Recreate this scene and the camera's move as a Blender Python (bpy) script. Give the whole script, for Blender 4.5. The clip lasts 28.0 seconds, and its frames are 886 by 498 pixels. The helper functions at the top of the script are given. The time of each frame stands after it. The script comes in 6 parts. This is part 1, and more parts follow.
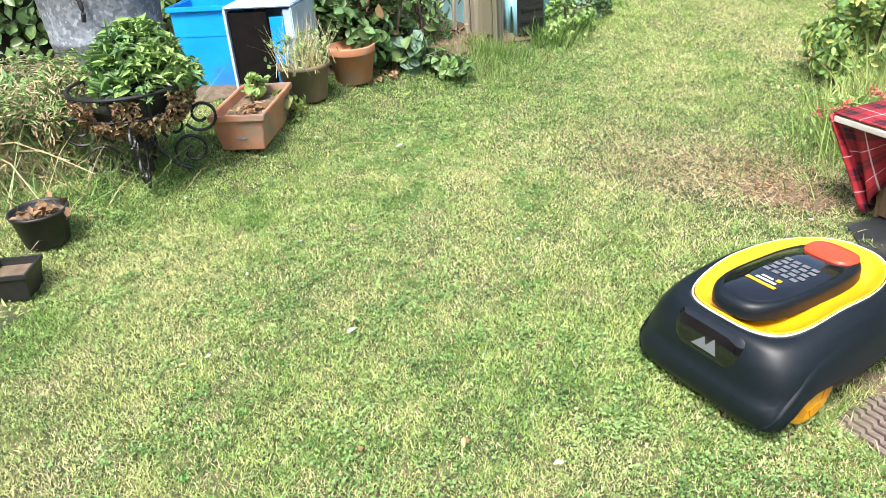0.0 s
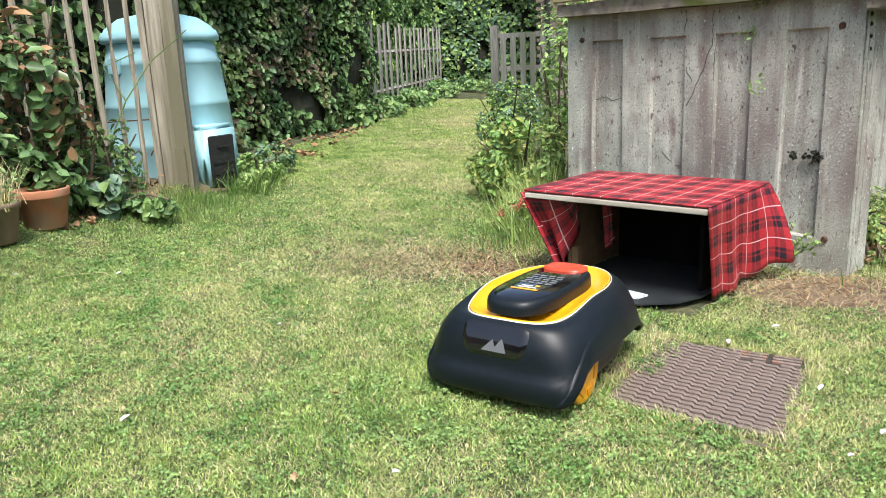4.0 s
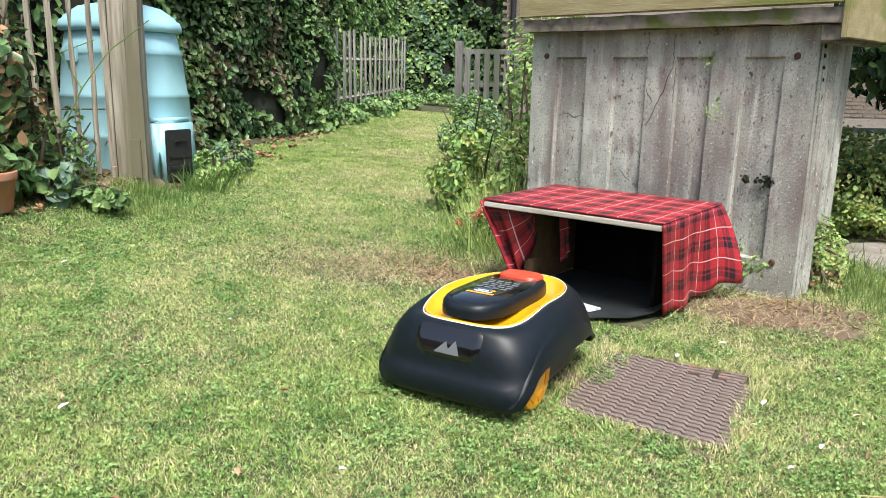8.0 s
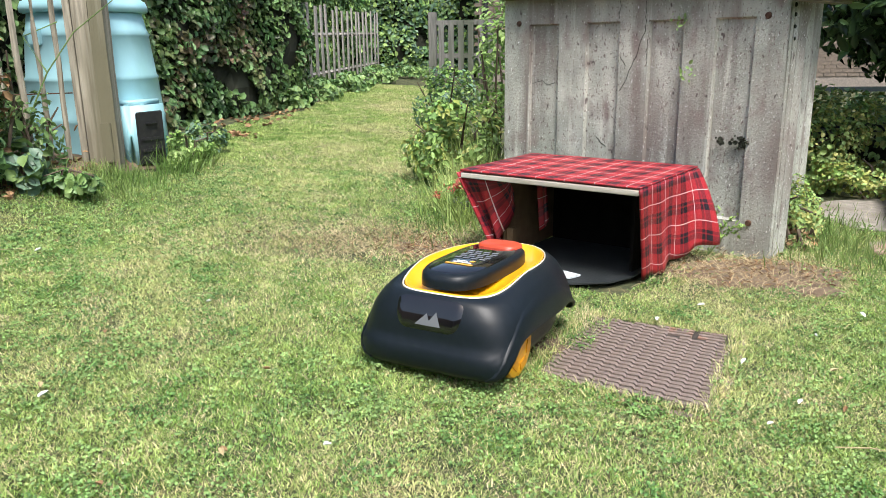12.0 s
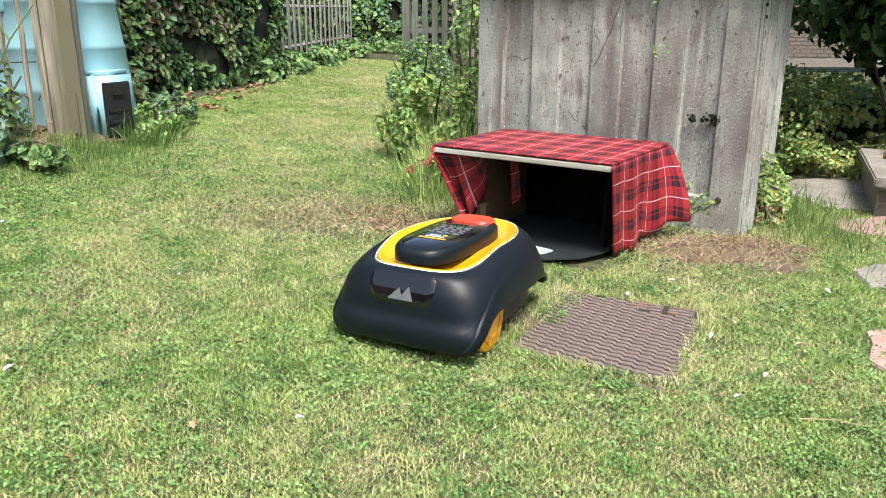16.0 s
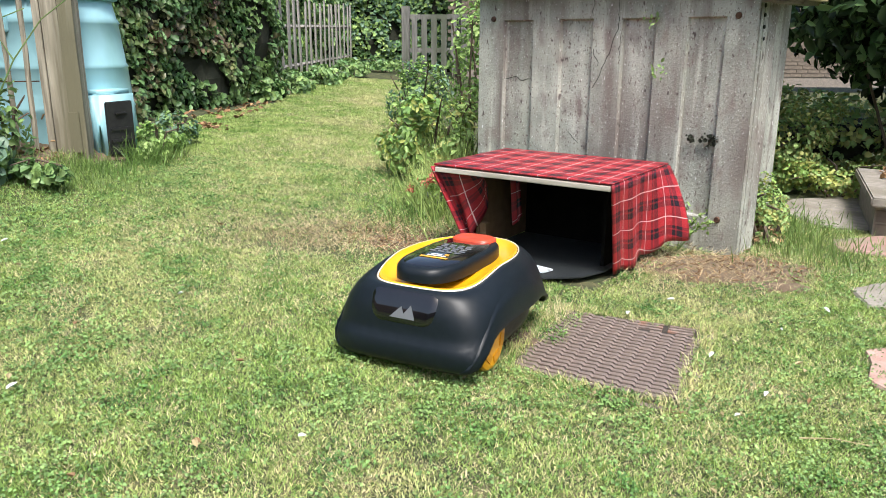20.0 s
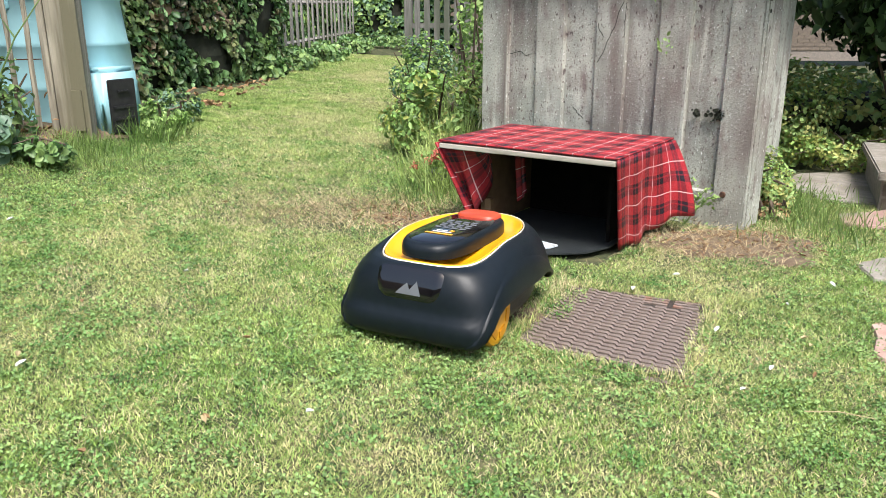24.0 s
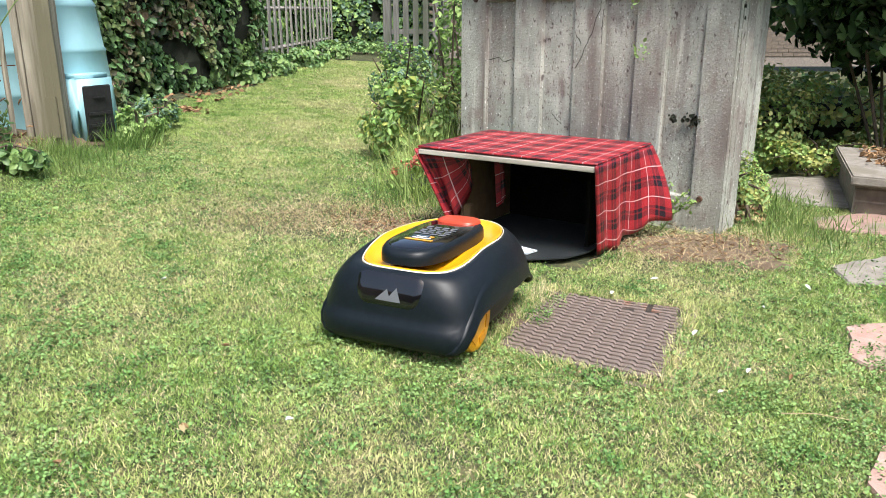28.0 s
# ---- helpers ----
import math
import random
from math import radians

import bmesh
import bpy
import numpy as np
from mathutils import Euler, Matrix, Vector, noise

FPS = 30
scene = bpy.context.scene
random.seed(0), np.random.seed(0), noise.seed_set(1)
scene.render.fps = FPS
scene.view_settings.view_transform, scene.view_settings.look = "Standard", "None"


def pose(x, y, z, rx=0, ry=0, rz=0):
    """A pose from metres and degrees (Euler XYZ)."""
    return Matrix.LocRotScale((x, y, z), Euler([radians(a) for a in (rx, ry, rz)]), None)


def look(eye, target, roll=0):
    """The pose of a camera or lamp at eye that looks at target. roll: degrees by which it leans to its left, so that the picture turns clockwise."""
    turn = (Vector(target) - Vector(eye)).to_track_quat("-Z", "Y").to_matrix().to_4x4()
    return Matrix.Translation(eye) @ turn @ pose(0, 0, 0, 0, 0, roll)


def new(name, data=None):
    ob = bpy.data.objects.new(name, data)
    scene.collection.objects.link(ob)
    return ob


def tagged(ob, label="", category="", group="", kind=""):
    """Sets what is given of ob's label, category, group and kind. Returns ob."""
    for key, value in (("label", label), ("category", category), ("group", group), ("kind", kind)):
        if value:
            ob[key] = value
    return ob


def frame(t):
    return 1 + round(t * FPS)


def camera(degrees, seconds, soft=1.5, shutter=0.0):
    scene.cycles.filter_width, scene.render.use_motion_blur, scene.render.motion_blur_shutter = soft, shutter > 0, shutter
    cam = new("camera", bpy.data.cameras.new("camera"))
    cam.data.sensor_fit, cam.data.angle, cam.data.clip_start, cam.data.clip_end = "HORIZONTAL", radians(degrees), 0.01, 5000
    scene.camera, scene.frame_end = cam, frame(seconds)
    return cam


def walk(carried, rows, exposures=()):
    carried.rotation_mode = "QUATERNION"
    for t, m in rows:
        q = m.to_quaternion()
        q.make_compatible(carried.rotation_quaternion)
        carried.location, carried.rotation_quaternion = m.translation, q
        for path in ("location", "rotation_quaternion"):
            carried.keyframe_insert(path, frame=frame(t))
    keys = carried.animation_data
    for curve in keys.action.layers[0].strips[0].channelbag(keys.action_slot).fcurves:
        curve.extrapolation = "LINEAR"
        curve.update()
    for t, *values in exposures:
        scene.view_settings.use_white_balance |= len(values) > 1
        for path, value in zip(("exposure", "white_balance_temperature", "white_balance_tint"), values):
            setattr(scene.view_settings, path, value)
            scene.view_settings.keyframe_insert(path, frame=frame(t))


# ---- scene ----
UNIT = 0.78  # metres to one unit of the plan
cam = camera(60.25, 28.0, soft=0.6)
PATH = [
    (0, (0.4858, 0.0309, 1.4045), (-0.6944, 1.6019, 0.3664), -4.32),
    (0.5, (0.4471, -0.0965, 1.4191), (-0.3772, 1.6875, 0.3817), -2.15),
    (1, (0.4464, -0.1763, 1.4428), (-0.2833, 1.6728, 0.4496), -1.87),
    (1.5, (0.3675, -0.2847, 1.4591), (-0.1773, 1.5947, 0.4059), -1.37),
    (2, (0.2680, -0.2936, 1.4021), (-0.2224, 1.5822, 0.3161), -5.76),
    (2.5, (0.2554, -0.2917, 1.2270), (-0.2906, 1.7144, 0.4423), -4.19),
    (3, (0.2362, -0.2237, 1.0934), (-0.0631, 1.8558, 0.3691), -2.70),
    (3.5, (0.2565, -0.2634, 0.9964), (-0.1224, 1.8423, 0.3955), -1.97),
    (4, (0.2578, -0.3117, 1.0127), (-0.1052, 1.8147, 0.4787), -2.59),
    (4.5, (0.2772, -0.3075, 0.9977), (0.0069, 1.8271, 0.4422), -0.48),
    (6.5, (0.2514, -0.3149, 0.9766), (0.0157, 1.8365, 0.4726), 1.04),
    (7, (0.2503, -0.3165, 0.9799), (0.0298, 1.8364, 0.4756), 0.97),
    (7.5, (0.2472, -0.3196, 0.9759), (0.0021, 1.8291, 0.4650), 0.92),
    (8, (0.2483, -0.3170, 0.9740), (0.0150, 1.8366, 0.4783), 1.05),
    (8.5, (0.2504, -0.3159, 0.9722), (0.0255, 1.8331, 0.4529), 0.97),
    (9, (0.2566, -0.3156, 0.9721), (0.0498, 1.8331, 0.4441), 0.74),
    (9.5, (0.2571, -0.3123, 0.9711), (0.0483, 1.8342, 0.4353), 0.67),
    (10, (0.2551, -0.3095, 0.9711), (0.0447, 1.8353, 0.4289), 0.68),
    (10.5, (0.2572, -0.3124, 0.9702), (0.0411, 1.8335, 0.4347), 0.67),
    (11, (0.2568, -0.3131, 0.9695), (0.0384, 1.8303, 0.4249), 0.18),
    (11.5, (0.2617, -0.3135, 0.9698), (0.0663, 1.8314, 0.4225), -0.75),
    (12, (0.2596, -0.3103, 0.9662), (0.0810, 1.8304, 0.3973), -0.81),
    (12.5, (0.2683, -0.3074, 0.9630), (0.1330, 1.8260, 0.3559), -0.74),
    (14.5, (0.2596, -0.3076, 0.9609), (0.1596, 1.8204, 0.3285), -0.26),
    (15, (0.2663, -0.2999, 0.9557), (0.1897, 1.8276, 0.3182), 0.06),
    (15.5, (0.2641, -0.3046, 0.9576), (0.1631, 1.8239, 0.3270), -0.16),
    (16, (0.2581, -0.3084, 0.9577), (0.1598, 1.8191, 0.3233), 0.08),
    (16.5, (0.2605, -0.3066, 0.9565), (0.1510, 1.8215, 0.3260), -0.31),
    (17, (0.2600, -0.3059, 0.9597), (0.1555, 1.8225, 0.3294), -0.24),
    (17.5, (0.2633, -0.3087, 0.9603), (0.1440, 1.8232, 0.3448), -0.54),
    (18, (0.2608, -0.3148, 0.9607), (0.1495, 1.8198, 0.3531), -0.37),
    (18.5, (0.2578, -0.3171, 0.9635), (0.1430, 1.8165, 0.3530), -0.42),
    (19, (0.2559, -0.3200, 0.9627), (0.1448, 1.8170, 0.3632), -0.23),
    (19.5, (0.2495, -0.3223, 0.9647), (0.1343, 1.8162, 0.3714), -0.16),
    (20, (0.2487, -0.3234, 0.9647), (0.1546, 1.8188, 0.3810), 0.21),
    (20.5, (0.2467, -0.3244, 0.9687), (0.1445, 1.8139, 0.3727), 0.11),
    (21, (0.2453, -0.3206, 0.9680), (0.1375, 1.8173, 0.3713), -0.03),
    (21.5, (0.2454, -0.3211, 0.9652), (0.1344, 1.8126, 0.3545), -0.37),
    (23.5, (0.2430, -0.3261, 0.9638), (0.1307, 1.7988, 0.3232), -0.03),
    (24, (0.2441, -0.3232, 0.9610), (0.1398, 1.8001, 0.3138), -0.17),
    (24.5, (0.2441, -0.3220, 0.9598), (0.1591, 1.8040, 0.3184), 0.01),
    (25, (0.2441, -0.3208, 0.9606), (0.1693, 1.8070, 0.3241), 0.17),
    (25.5, (0.2457, -0.3209, 0.9584), (0.1868, 1.8074, 0.3220), 0.33),
    (26, (0.2465, -0.3194, 0.9588), (0.2027, 1.8073, 0.3160), 0.66),
    (26.5, (0.2487, -0.3179, 0.9572), (0.2100, 1.8058, 0.3040), 0.79),
    (27, (0.2451, -0.3175, 0.9579), (0.2126, 1.8080, 0.3100), 0.81),
    (27.5, (0.2463, -0.3185, 0.9589), (0.2141, 1.8072, 0.3117), 0.51),
    (28, (0.2466, -0.3243, 0.9635), (0.1990, 1.8056, 0.3312), -0.11),
]
EXPOSURE = [(0, 1.36), (0.5, 1.2), (1.0, 1.03), (3.0, 0.98), (28.0, 0.99)]
walk(cam, [(t, look(Vector(eye) * UNIT, Vector(aim) * UNIT, roll)) for t, eye, aim, roll in PATH], EXPOSURE)

# ---- light ----
SUN_EL, SUN_AZ = radians(60), radians(162)
world = bpy.data.worlds.new("sky")
scene.world = world
world.use_nodes = True
wn = world.node_tree.nodes
sky = wn.new("ShaderNodeTexSky")
sky.sky_type = "NISHITA"
sky.sun_disc = False
sky.sun_elevation, sky.sun_rotation = SUN_EL, SUN_AZ
sky.dust_density = 4.0
sky.air_density = 1.0
wn["Background"].inputs["Strength"].default_value = 0.125
world.node_tree.links.new(sky.outputs[0], wn["Background"].inputs["Color"])
sun = new("sun", bpy.data.lights.new("sun", "SUN"))
sun.data.energy, sun.data.angle, sun.data.color = 2.7, radians(18), (1.0, 0.98, 0.96)
sun.matrix_world = look((math.sin(SUN_AZ) * 10, math.cos(SUN_AZ) * 10, 10 * math.tan(SUN_EL)), (0, 0, 0))



# ---- materials ----
def mat(name, a, b=None, scale=20.0, rough=0.7, metal=0.0, bump=0.0, bump_scale=120.0, c=None, c_scale=4.0,
        c_low=0.5, c_high=0.62, island=0.0, spec=0.5, stretch=None, coat=0.0, detail=6.0, trans=0.0, flecks=(), streak=None):
    """A surface: two base colours mixed by grain, a third as stains at a larger scale, fine relief."""
    m = bpy.data.materials.new(name)
    m.use_nodes = True
    nt = m.node_tree
    n, l = nt.nodes, nt.links
    p = n["Principled BSDF"]
    p.inputs["Roughness"].default_value = rough
    p.inputs["Metallic"].default_value = metal
    p.inputs["Specular IOR Level"].default_value = spec
    p.inputs["Coat Weight"].default_value = coat
    p.inputs["Coat Roughness"].default_value = 0.08
    co = n.new("ShaderNodeTexCoord").outputs["Object"]
    if stretch:
        mp = n.new("ShaderNodeMapping")
        mp.inputs["Scale"].default_value = stretch
        l.new(co, mp.inputs[0])
        co = mp.outputs[0]

    def grain(sc, lo, hi, det=detail):
        t = n.new("ShaderNodeTexNoise")
        t.inputs["Scale"].default_value, t.inputs["Detail"].default_value = sc, det
        l.new(co, t.inputs["Vector"])
        r = n.new("ShaderNodeMapRange")
        r.inputs["From Min"].default_value, r.inputs["From Max"].default_value = lo, hi
        l.new(t.outputs["Fac"], r.inputs["Value"])
        return r.outputs[0], t.outputs["Fac"]

    def mix(fac, x, y):
        k = n.new("ShaderNodeMix")
        k.data_type = "RGBA"
        for sock, v in ((k.inputs[0], fac), (k.inputs[6], x), (k.inputs[7], y)):
            if isinstance(v, (tuple, float)):
                sock.default_value = (*v, 1) if isinstance(v, tuple) else v
            else:
                l.new(v, sock)
        return k.outputs[2]

    out = a
    if b:
        out = mix(grain(scale, 0.35, 0.65)[0], a, b)
    if c:
        out = mix(grain(c_scale, c_low, c_high)[0], out, c)
    if streak:
        mp = n.new("ShaderNodeMapping")
        mp.inputs["Scale"].default_value = (1, 1, 0.09)
        l.new(co, mp.inputs[0])
        keep, co = co, mp.outputs[0]
        for sc_, ss, lo, hi in streak:
            out = mix(grain(ss, lo, hi, 4.0)[0], out, sc_)
        co = keep
    for fc, fs, lo, hi in flecks:
        out = mix(grain(fs, lo, hi, 2.0)[0], out, fc)
    if island:
        g = n.new("ShaderNodeNewGeometry").outputs["Random Per Island"]
        h = n.new("ShaderNodeHueSaturation")
        r = n.new("ShaderNodeMapRange")
        r.inputs["To Min"].default_value, r.inputs["To Max"].default_value = 1 - island, 1 + island
        l.new(g, r.inputs["Value"])
        l.new(r.outputs[0], h.inputs["Value"])
        if isinstance(out, tuple):
            h.inputs["Color"].default_value = (*out, 1)
        else:
            l.new(out, h.inputs["Color"])
        out = h.outputs[0]
    if isinstance(out, tuple):
        p.inputs["Base Color"].default_value = (*out, 1)
    else:
        l.new(out, p.inputs["Base Color"])
    if bump:
        bn = n.new("ShaderNodeBump")
        bn.inputs["Strength"].default_value, bn.inputs["Distance"].default_value = bump, 0.004
        l.new(grain(bump_scale, 0, 1)[1], bn.inputs["Height"])
        l.new(bn.outputs[0], p.inputs["Normal"])
    if trans:
        tr = n.new("ShaderNodeBsdfTranslucent")
        if isinstance(out, tuple):
            tr.inputs[0].default_value = (*out, 1)
        else:
            l.new(out, tr.inputs[0])
        ms = n.new("ShaderNodeMixShader")
        ms.inputs[0].default_value = trans
        l.new(p.outputs[0], ms.inputs[1])
        l.new(tr.outputs[0], ms.inputs[2])
        l.new(ms.outputs[0], n["Material Output"].inputs[0])
    return m


def leaf_mat(name, a, b, c=None, rough=0.45, island=0.35, scale=3.0, c_low=0.55, c_high=0.7, trans=0.25, spec=0.4):
    return mat(name, a, b, scale, rough, island=island, c=c, c_scale=1.7, c_low=c_low, c_high=c_high, spec=spec, trans=trans, detail=3.0)


M_SOIL = mat("soil", (0.10, 0.07, 0.045), (0.17, 0.125, 0.08), 30, 0.95, bump=1.0, bump_scale=60)
M_GROUND = mat("turf", (0.025, 0.036, 0.013), (0.065, 0.075, 0.028), 75, 0.95, bump=1.0, bump_scale=140, c=(0.13, 0.12, 0.055), c_scale=14, c_low=0.5, c_high=0.68)
M_GRASS = leaf_mat("grass_blades", (0.185, 0.325, 0.07), (0.40, 0.51, 0.16), c=(0.58, 0.57, 0.27), scale=9, c_low=0.5, c_high=0.75, rough=0.5, trans=0.3, island=0.5)
M_DRYBLADE = leaf_mat("dry_blades", (0.71, 0.63, 0.39), (0.58, 0.57, 0.26), rough=0.8, scale=8, trans=0.3, island=0.4)
M_CLOVER = leaf_mat("clover", (0.12, 0.25, 0.065), (0.28, 0.41, 0.14), rough=0.5, scale=9, island=0.5)
M_CONCRETE = mat("concrete", (0.300, 0.312, 0.269), (0.520, 0.534, 0.467), 9, 0.92, bump=1.0, bump_scale=170, c=(0.220, 0.193, 0.172), c_scale=2.6, c_low=0.47, c_high=0.68, stretch=(1, 1, 0.55), spec=0.2, streak=(((0.180, 0.151, 0.133), 13, 0.53, 0.78), ((0.657, 0.665, 0.585), 24, 0.58, 0.85)), flecks=(((0.240, 0.200, 0.180), 13, 0.55, 0.74), ((0.193, 0.160, 0.144), 150, 0.58, 0.70), ((0.780, 0.780, 0.753), 170, 0.645, 0.72), ((0.780, 0.780, 0.780), 60, 0.72, 0.76), ((0.128, 0.109, 0.100), 52, 0.66, 0.72)))
M_ROOFSLAB = mat("roof_slab", (0.12, 0.10, 0.08), (0.30, 0.27, 0.22), 18, 0.95, bump=1.0, bump_scale=80, c=(0.10, 0.12, 0.03), c_scale=9)
M_MOSSWOOD = mat("mossy_timber", (0.24, 0.20, 0.09), (0.32, 0.28, 0.15), 14, 0.9, bump=0.5, bump_scale=90, c=(0.17, 0.18, 0.05), c_scale=5, stretch=(0.3, 1, 2))
M_WOOD = mat("weathered_wood", (0.17, 0.15, 0.11), (0.38, 0.345, 0.27), 60, 0.9, bump=0.8, bump_scale=120, c=(0.14, 0.13, 0.08), c_scale=5, stretch=(1, 1, 0.06))
M_GREYWOOD = mat("grey_fence_wood", (0.25, 0.24, 0.22), (0.36, 0.34, 0.32), 50, 0.92, bump=0.4, c=(0.17, 0.17, 0.14), c_scale=3, stretch=(1, 1, 0.1))
M_TURQ = mat("turquoise_plastic", (0.30, 0.56, 0.62), (0.35, 0.61, 0.67), 5, 0.42, c=(0.25, 0.47, 0.49), c_scale=2.2, bump=0.1, bump_scale=300, stretch=(1, 1, 0.4))
M_BLACKPL = mat("black_plastic", (0.012, 0.012, 0.013), (0.022, 0.022, 0.022), 40, 0.5, bump=0.1, bump_scale=500)
M_HEDGE = leaf_mat("hedge_leaves", (0.055, 0.115, 0.04), (0.14, 0.22, 0.07), c=(0.20, 0.12, 0.09), island=0.55, c_low=0.53, c_high=0.7, rough=0.35)
# near-black: shade inside growth put into colour; also cracks, pits, liner, dried moss
M_SHADEMOSS = mat("shade_and_moss", (0.008, 0.012, 0.005), (0.02, 0.022, 0.012), 6, 0.95, bump=1.0, bump_scale=30)
M_IVY = leaf_mat("ivy_leaves", (0.10, 0.21, 0.08), (0.20, 0.33, 0.12), island=0.45)
M_PALELEAF = leaf_mat("pale_leaves", (0.22, 0.37, 0.09), (0.36, 0.50, 0.17), island=0.35)
M_BLUELEAF = leaf_mat("blue_green_leaves", (0.10, 0.19, 0.12), (0.16, 0.26, 0.17), island=0.35)
M_BAY = leaf_mat("bay_leaves", (0.02, 0.045, 0.018), (0.045, 0.085, 0.03), rough=0.25, island=0.5, trans=0.15)
M_BRICKW = mat("house_brick", (0.12, 0.098, 0.078), (0.19, 0.155, 0.12), 20, 0.9, bump=0.4)
M_MORTAR = mat("mortar", (0.20, 0.175, 0.15), (0.27, 0.235, 0.20), 40, 0.95)
M_BARK = mat("bark", (0.07, 0.05, 0.035), (0.13, 0.10, 0.07), 40, 0.95, bump=1.0, bump_scale=60, stretch=(1, 1, 0.3))


# ---- building helpers ----
def part(name, bm, material, parent=None, label="", smooth=False, bevel=0.0):
    """One bmesh as one mesh object, under its thing."""
    if bevel:
        bmesh.ops.bevel(bm, geom=bm.edges[:], offset=bevel, segments=2, affect="EDGES", clamp_overlap=True)
    me = bpy.data.meshes.new(name)
    bm.to_mesh(me)
    bm.free()
    me.materials.append(material)
    if smooth:
        me.shade_smooth()
    ob = new(name, me)
    if parent:
        ob.parent = parent
    if label:
        ob["label"] = label
    return ob


def arrays(name, verts, faces, material, parent=None, smooth=False):
    """A mesh from numpy arrays; faces all have the same number of corners."""
    me = bpy.data.meshes.new(name)
    verts, faces = np.asarray(verts, np.float32), np.asarray(faces, np.int32)
    k = faces.shape[1]
    me.vertices.add(len(verts))
    me.vertices.foreach_set("co", verts.ravel())
    me.loops.add(faces.size)
    me.loops.foreach_set("vertex_index", faces.ravel())
    me.polygons.add(len(faces))
    me.polygons.foreach_set("loop_start", np.arange(0, faces.size, k, dtype=np.int32))
    me.update(calc_edges=True)
    me.validate()
    me.materials.append(material)
    if smooth:
        me.shade_smooth()
    ob = new(name, me)
    if parent:
        ob.parent = parent
    return ob


def thing(name, m, label, category, group="", kind=""):
    ob = new(name)
    ob.empty_display_size = 0.1
    ob.matrix_world = m
    return tagged(ob, label, category, group, kind)


def box(bm, x0, x1, y0, y1, z0, z1):
    vs = [bm.verts.new((x, y, z)) for z in (z0, z1) for x, y in ((x0, y0), (x1, y0), (x1, y1), (x0, y1))]
    for f in ((3, 2, 1, 0), (4, 5, 6, 7), (0, 1, 5, 4), (1, 2, 6, 5), (2, 3, 7, 6), (3, 0, 4, 7)):
        bm.faces.new([vs[i] for i in f])
    return vs


def block(*c):
    bm = bmesh.new()
    box(bm, *c)
    return bm


def lathe(profile, n=32, squash=1.0, power=2.0, close=True):
    """A turned form from (radius, z) pairs; power above 2 squares the plan off."""
    bm = bmesh.new()
    rings = []
    for r, z in profile:
        ring = []
        for i in range(n):
            a = 2 * math.pi * i / n
            c, s = math.cos(a), math.sin(a)
            k = (abs(c) ** power + abs(s) ** power) ** (-1 / power)
            ring.append(bm.verts.new((r * c * k, r * s * k * squash, z)))
        rings.append(ring)
    for a, b in zip(rings, rings[1:]):
        for i in range(n):
            bm.faces.new((a[i], a[(i + 1) % n], b[(i + 1) % n], b[i]))
    if close:
        bm.faces.new(rings[0][::-1])
        bm.faces.new(rings[-1])
    return bm


def tube(points, r, n=8, bm=None, taper=1.0):
    """A round rod along a line of points."""
    bm = bm or bmesh.new()
    pts = [Vector(p) for p in points]
    rings = []
    for i, p in enumerate(pts):
        d = (pts[min(i + 1, len(pts) - 1)] - pts[max(i - 1, 0)]).normalized()
        q = d.to_track_quat("Z", "Y")
        rr = r * (1 + (taper - 1) * i / max(1, len(pts) - 1))
        rings.append([bm.verts.new(p + q @ Vector((rr * math.cos(2 * math.pi * k / n), rr * math.sin(2 * math.pi * k / n), 0))) for k in range(n)])
    for a, b in zip(rings, rings[1:]):
        for i in range(n):
            bm.faces.new((a[i], a[(i + 1) % n], b[(i + 1) % n], b[i]))
    bm.faces.new(rings[0][::-1])
    bm.faces.new(rings[-1])
    return bm


rng = np.random.default_rng(7)


def sstep(a, b, x):
    u = np.clip((np.asarray(x, float) - a) / (b - a), 0, 1)
    return u * u * (3 - 2 * u)


def gz(x, y):
    """Height of the ground: level by the drain cover, rising to the left border and a little to the back."""
    x, y = np.asarray(x, float), np.asarray(y, float)
    fall = 0.055 * np.maximum(0, 0.611 - np.maximum(x, -2.889))
    bank = 0.22 * np.clip(-2.0 - x, 0, 0.444) * sstep(6.667, 4.444, y)
    return fall + bank + 0.018 * np.maximum(0, y - 3.333) * sstep(2.778, 0.556, x)


LATTICE = np.random.default_rng(11).uniform(-1, 1, (64, 64))


def wob(x, y, f, seed):
    """Smooth random ground pattern, about -1 to 1, at f changes to the metre."""
    out = 0
    for k, w in ((1.0, 0.75), (2.1, 0.4)):
        u, v = np.asarray(x, float) * f * 0.35 * k + seed * 7.3, np.asarray(y, float) * f * 0.35 * k + seed * 3.7
        i, j = np.floor(u).astype(int), np.floor(v).astype(int)
        a, b = u - i, v - j
        a, b = a * a * (3 - 2 * a), b * b * (3 - 2 * b)
        q = lambda m, n: LATTICE[m % 64, n % 64]
        out = out + w * ((q(i, j) * (1 - a) + q(i + 1, j) * a) * (1 - b) + (q(i, j + 1) * (1 - a) + q(i + 1, j + 1) * a) * b)
    return out * 1.4


def g(x, y):
    return float(gz(x, y))


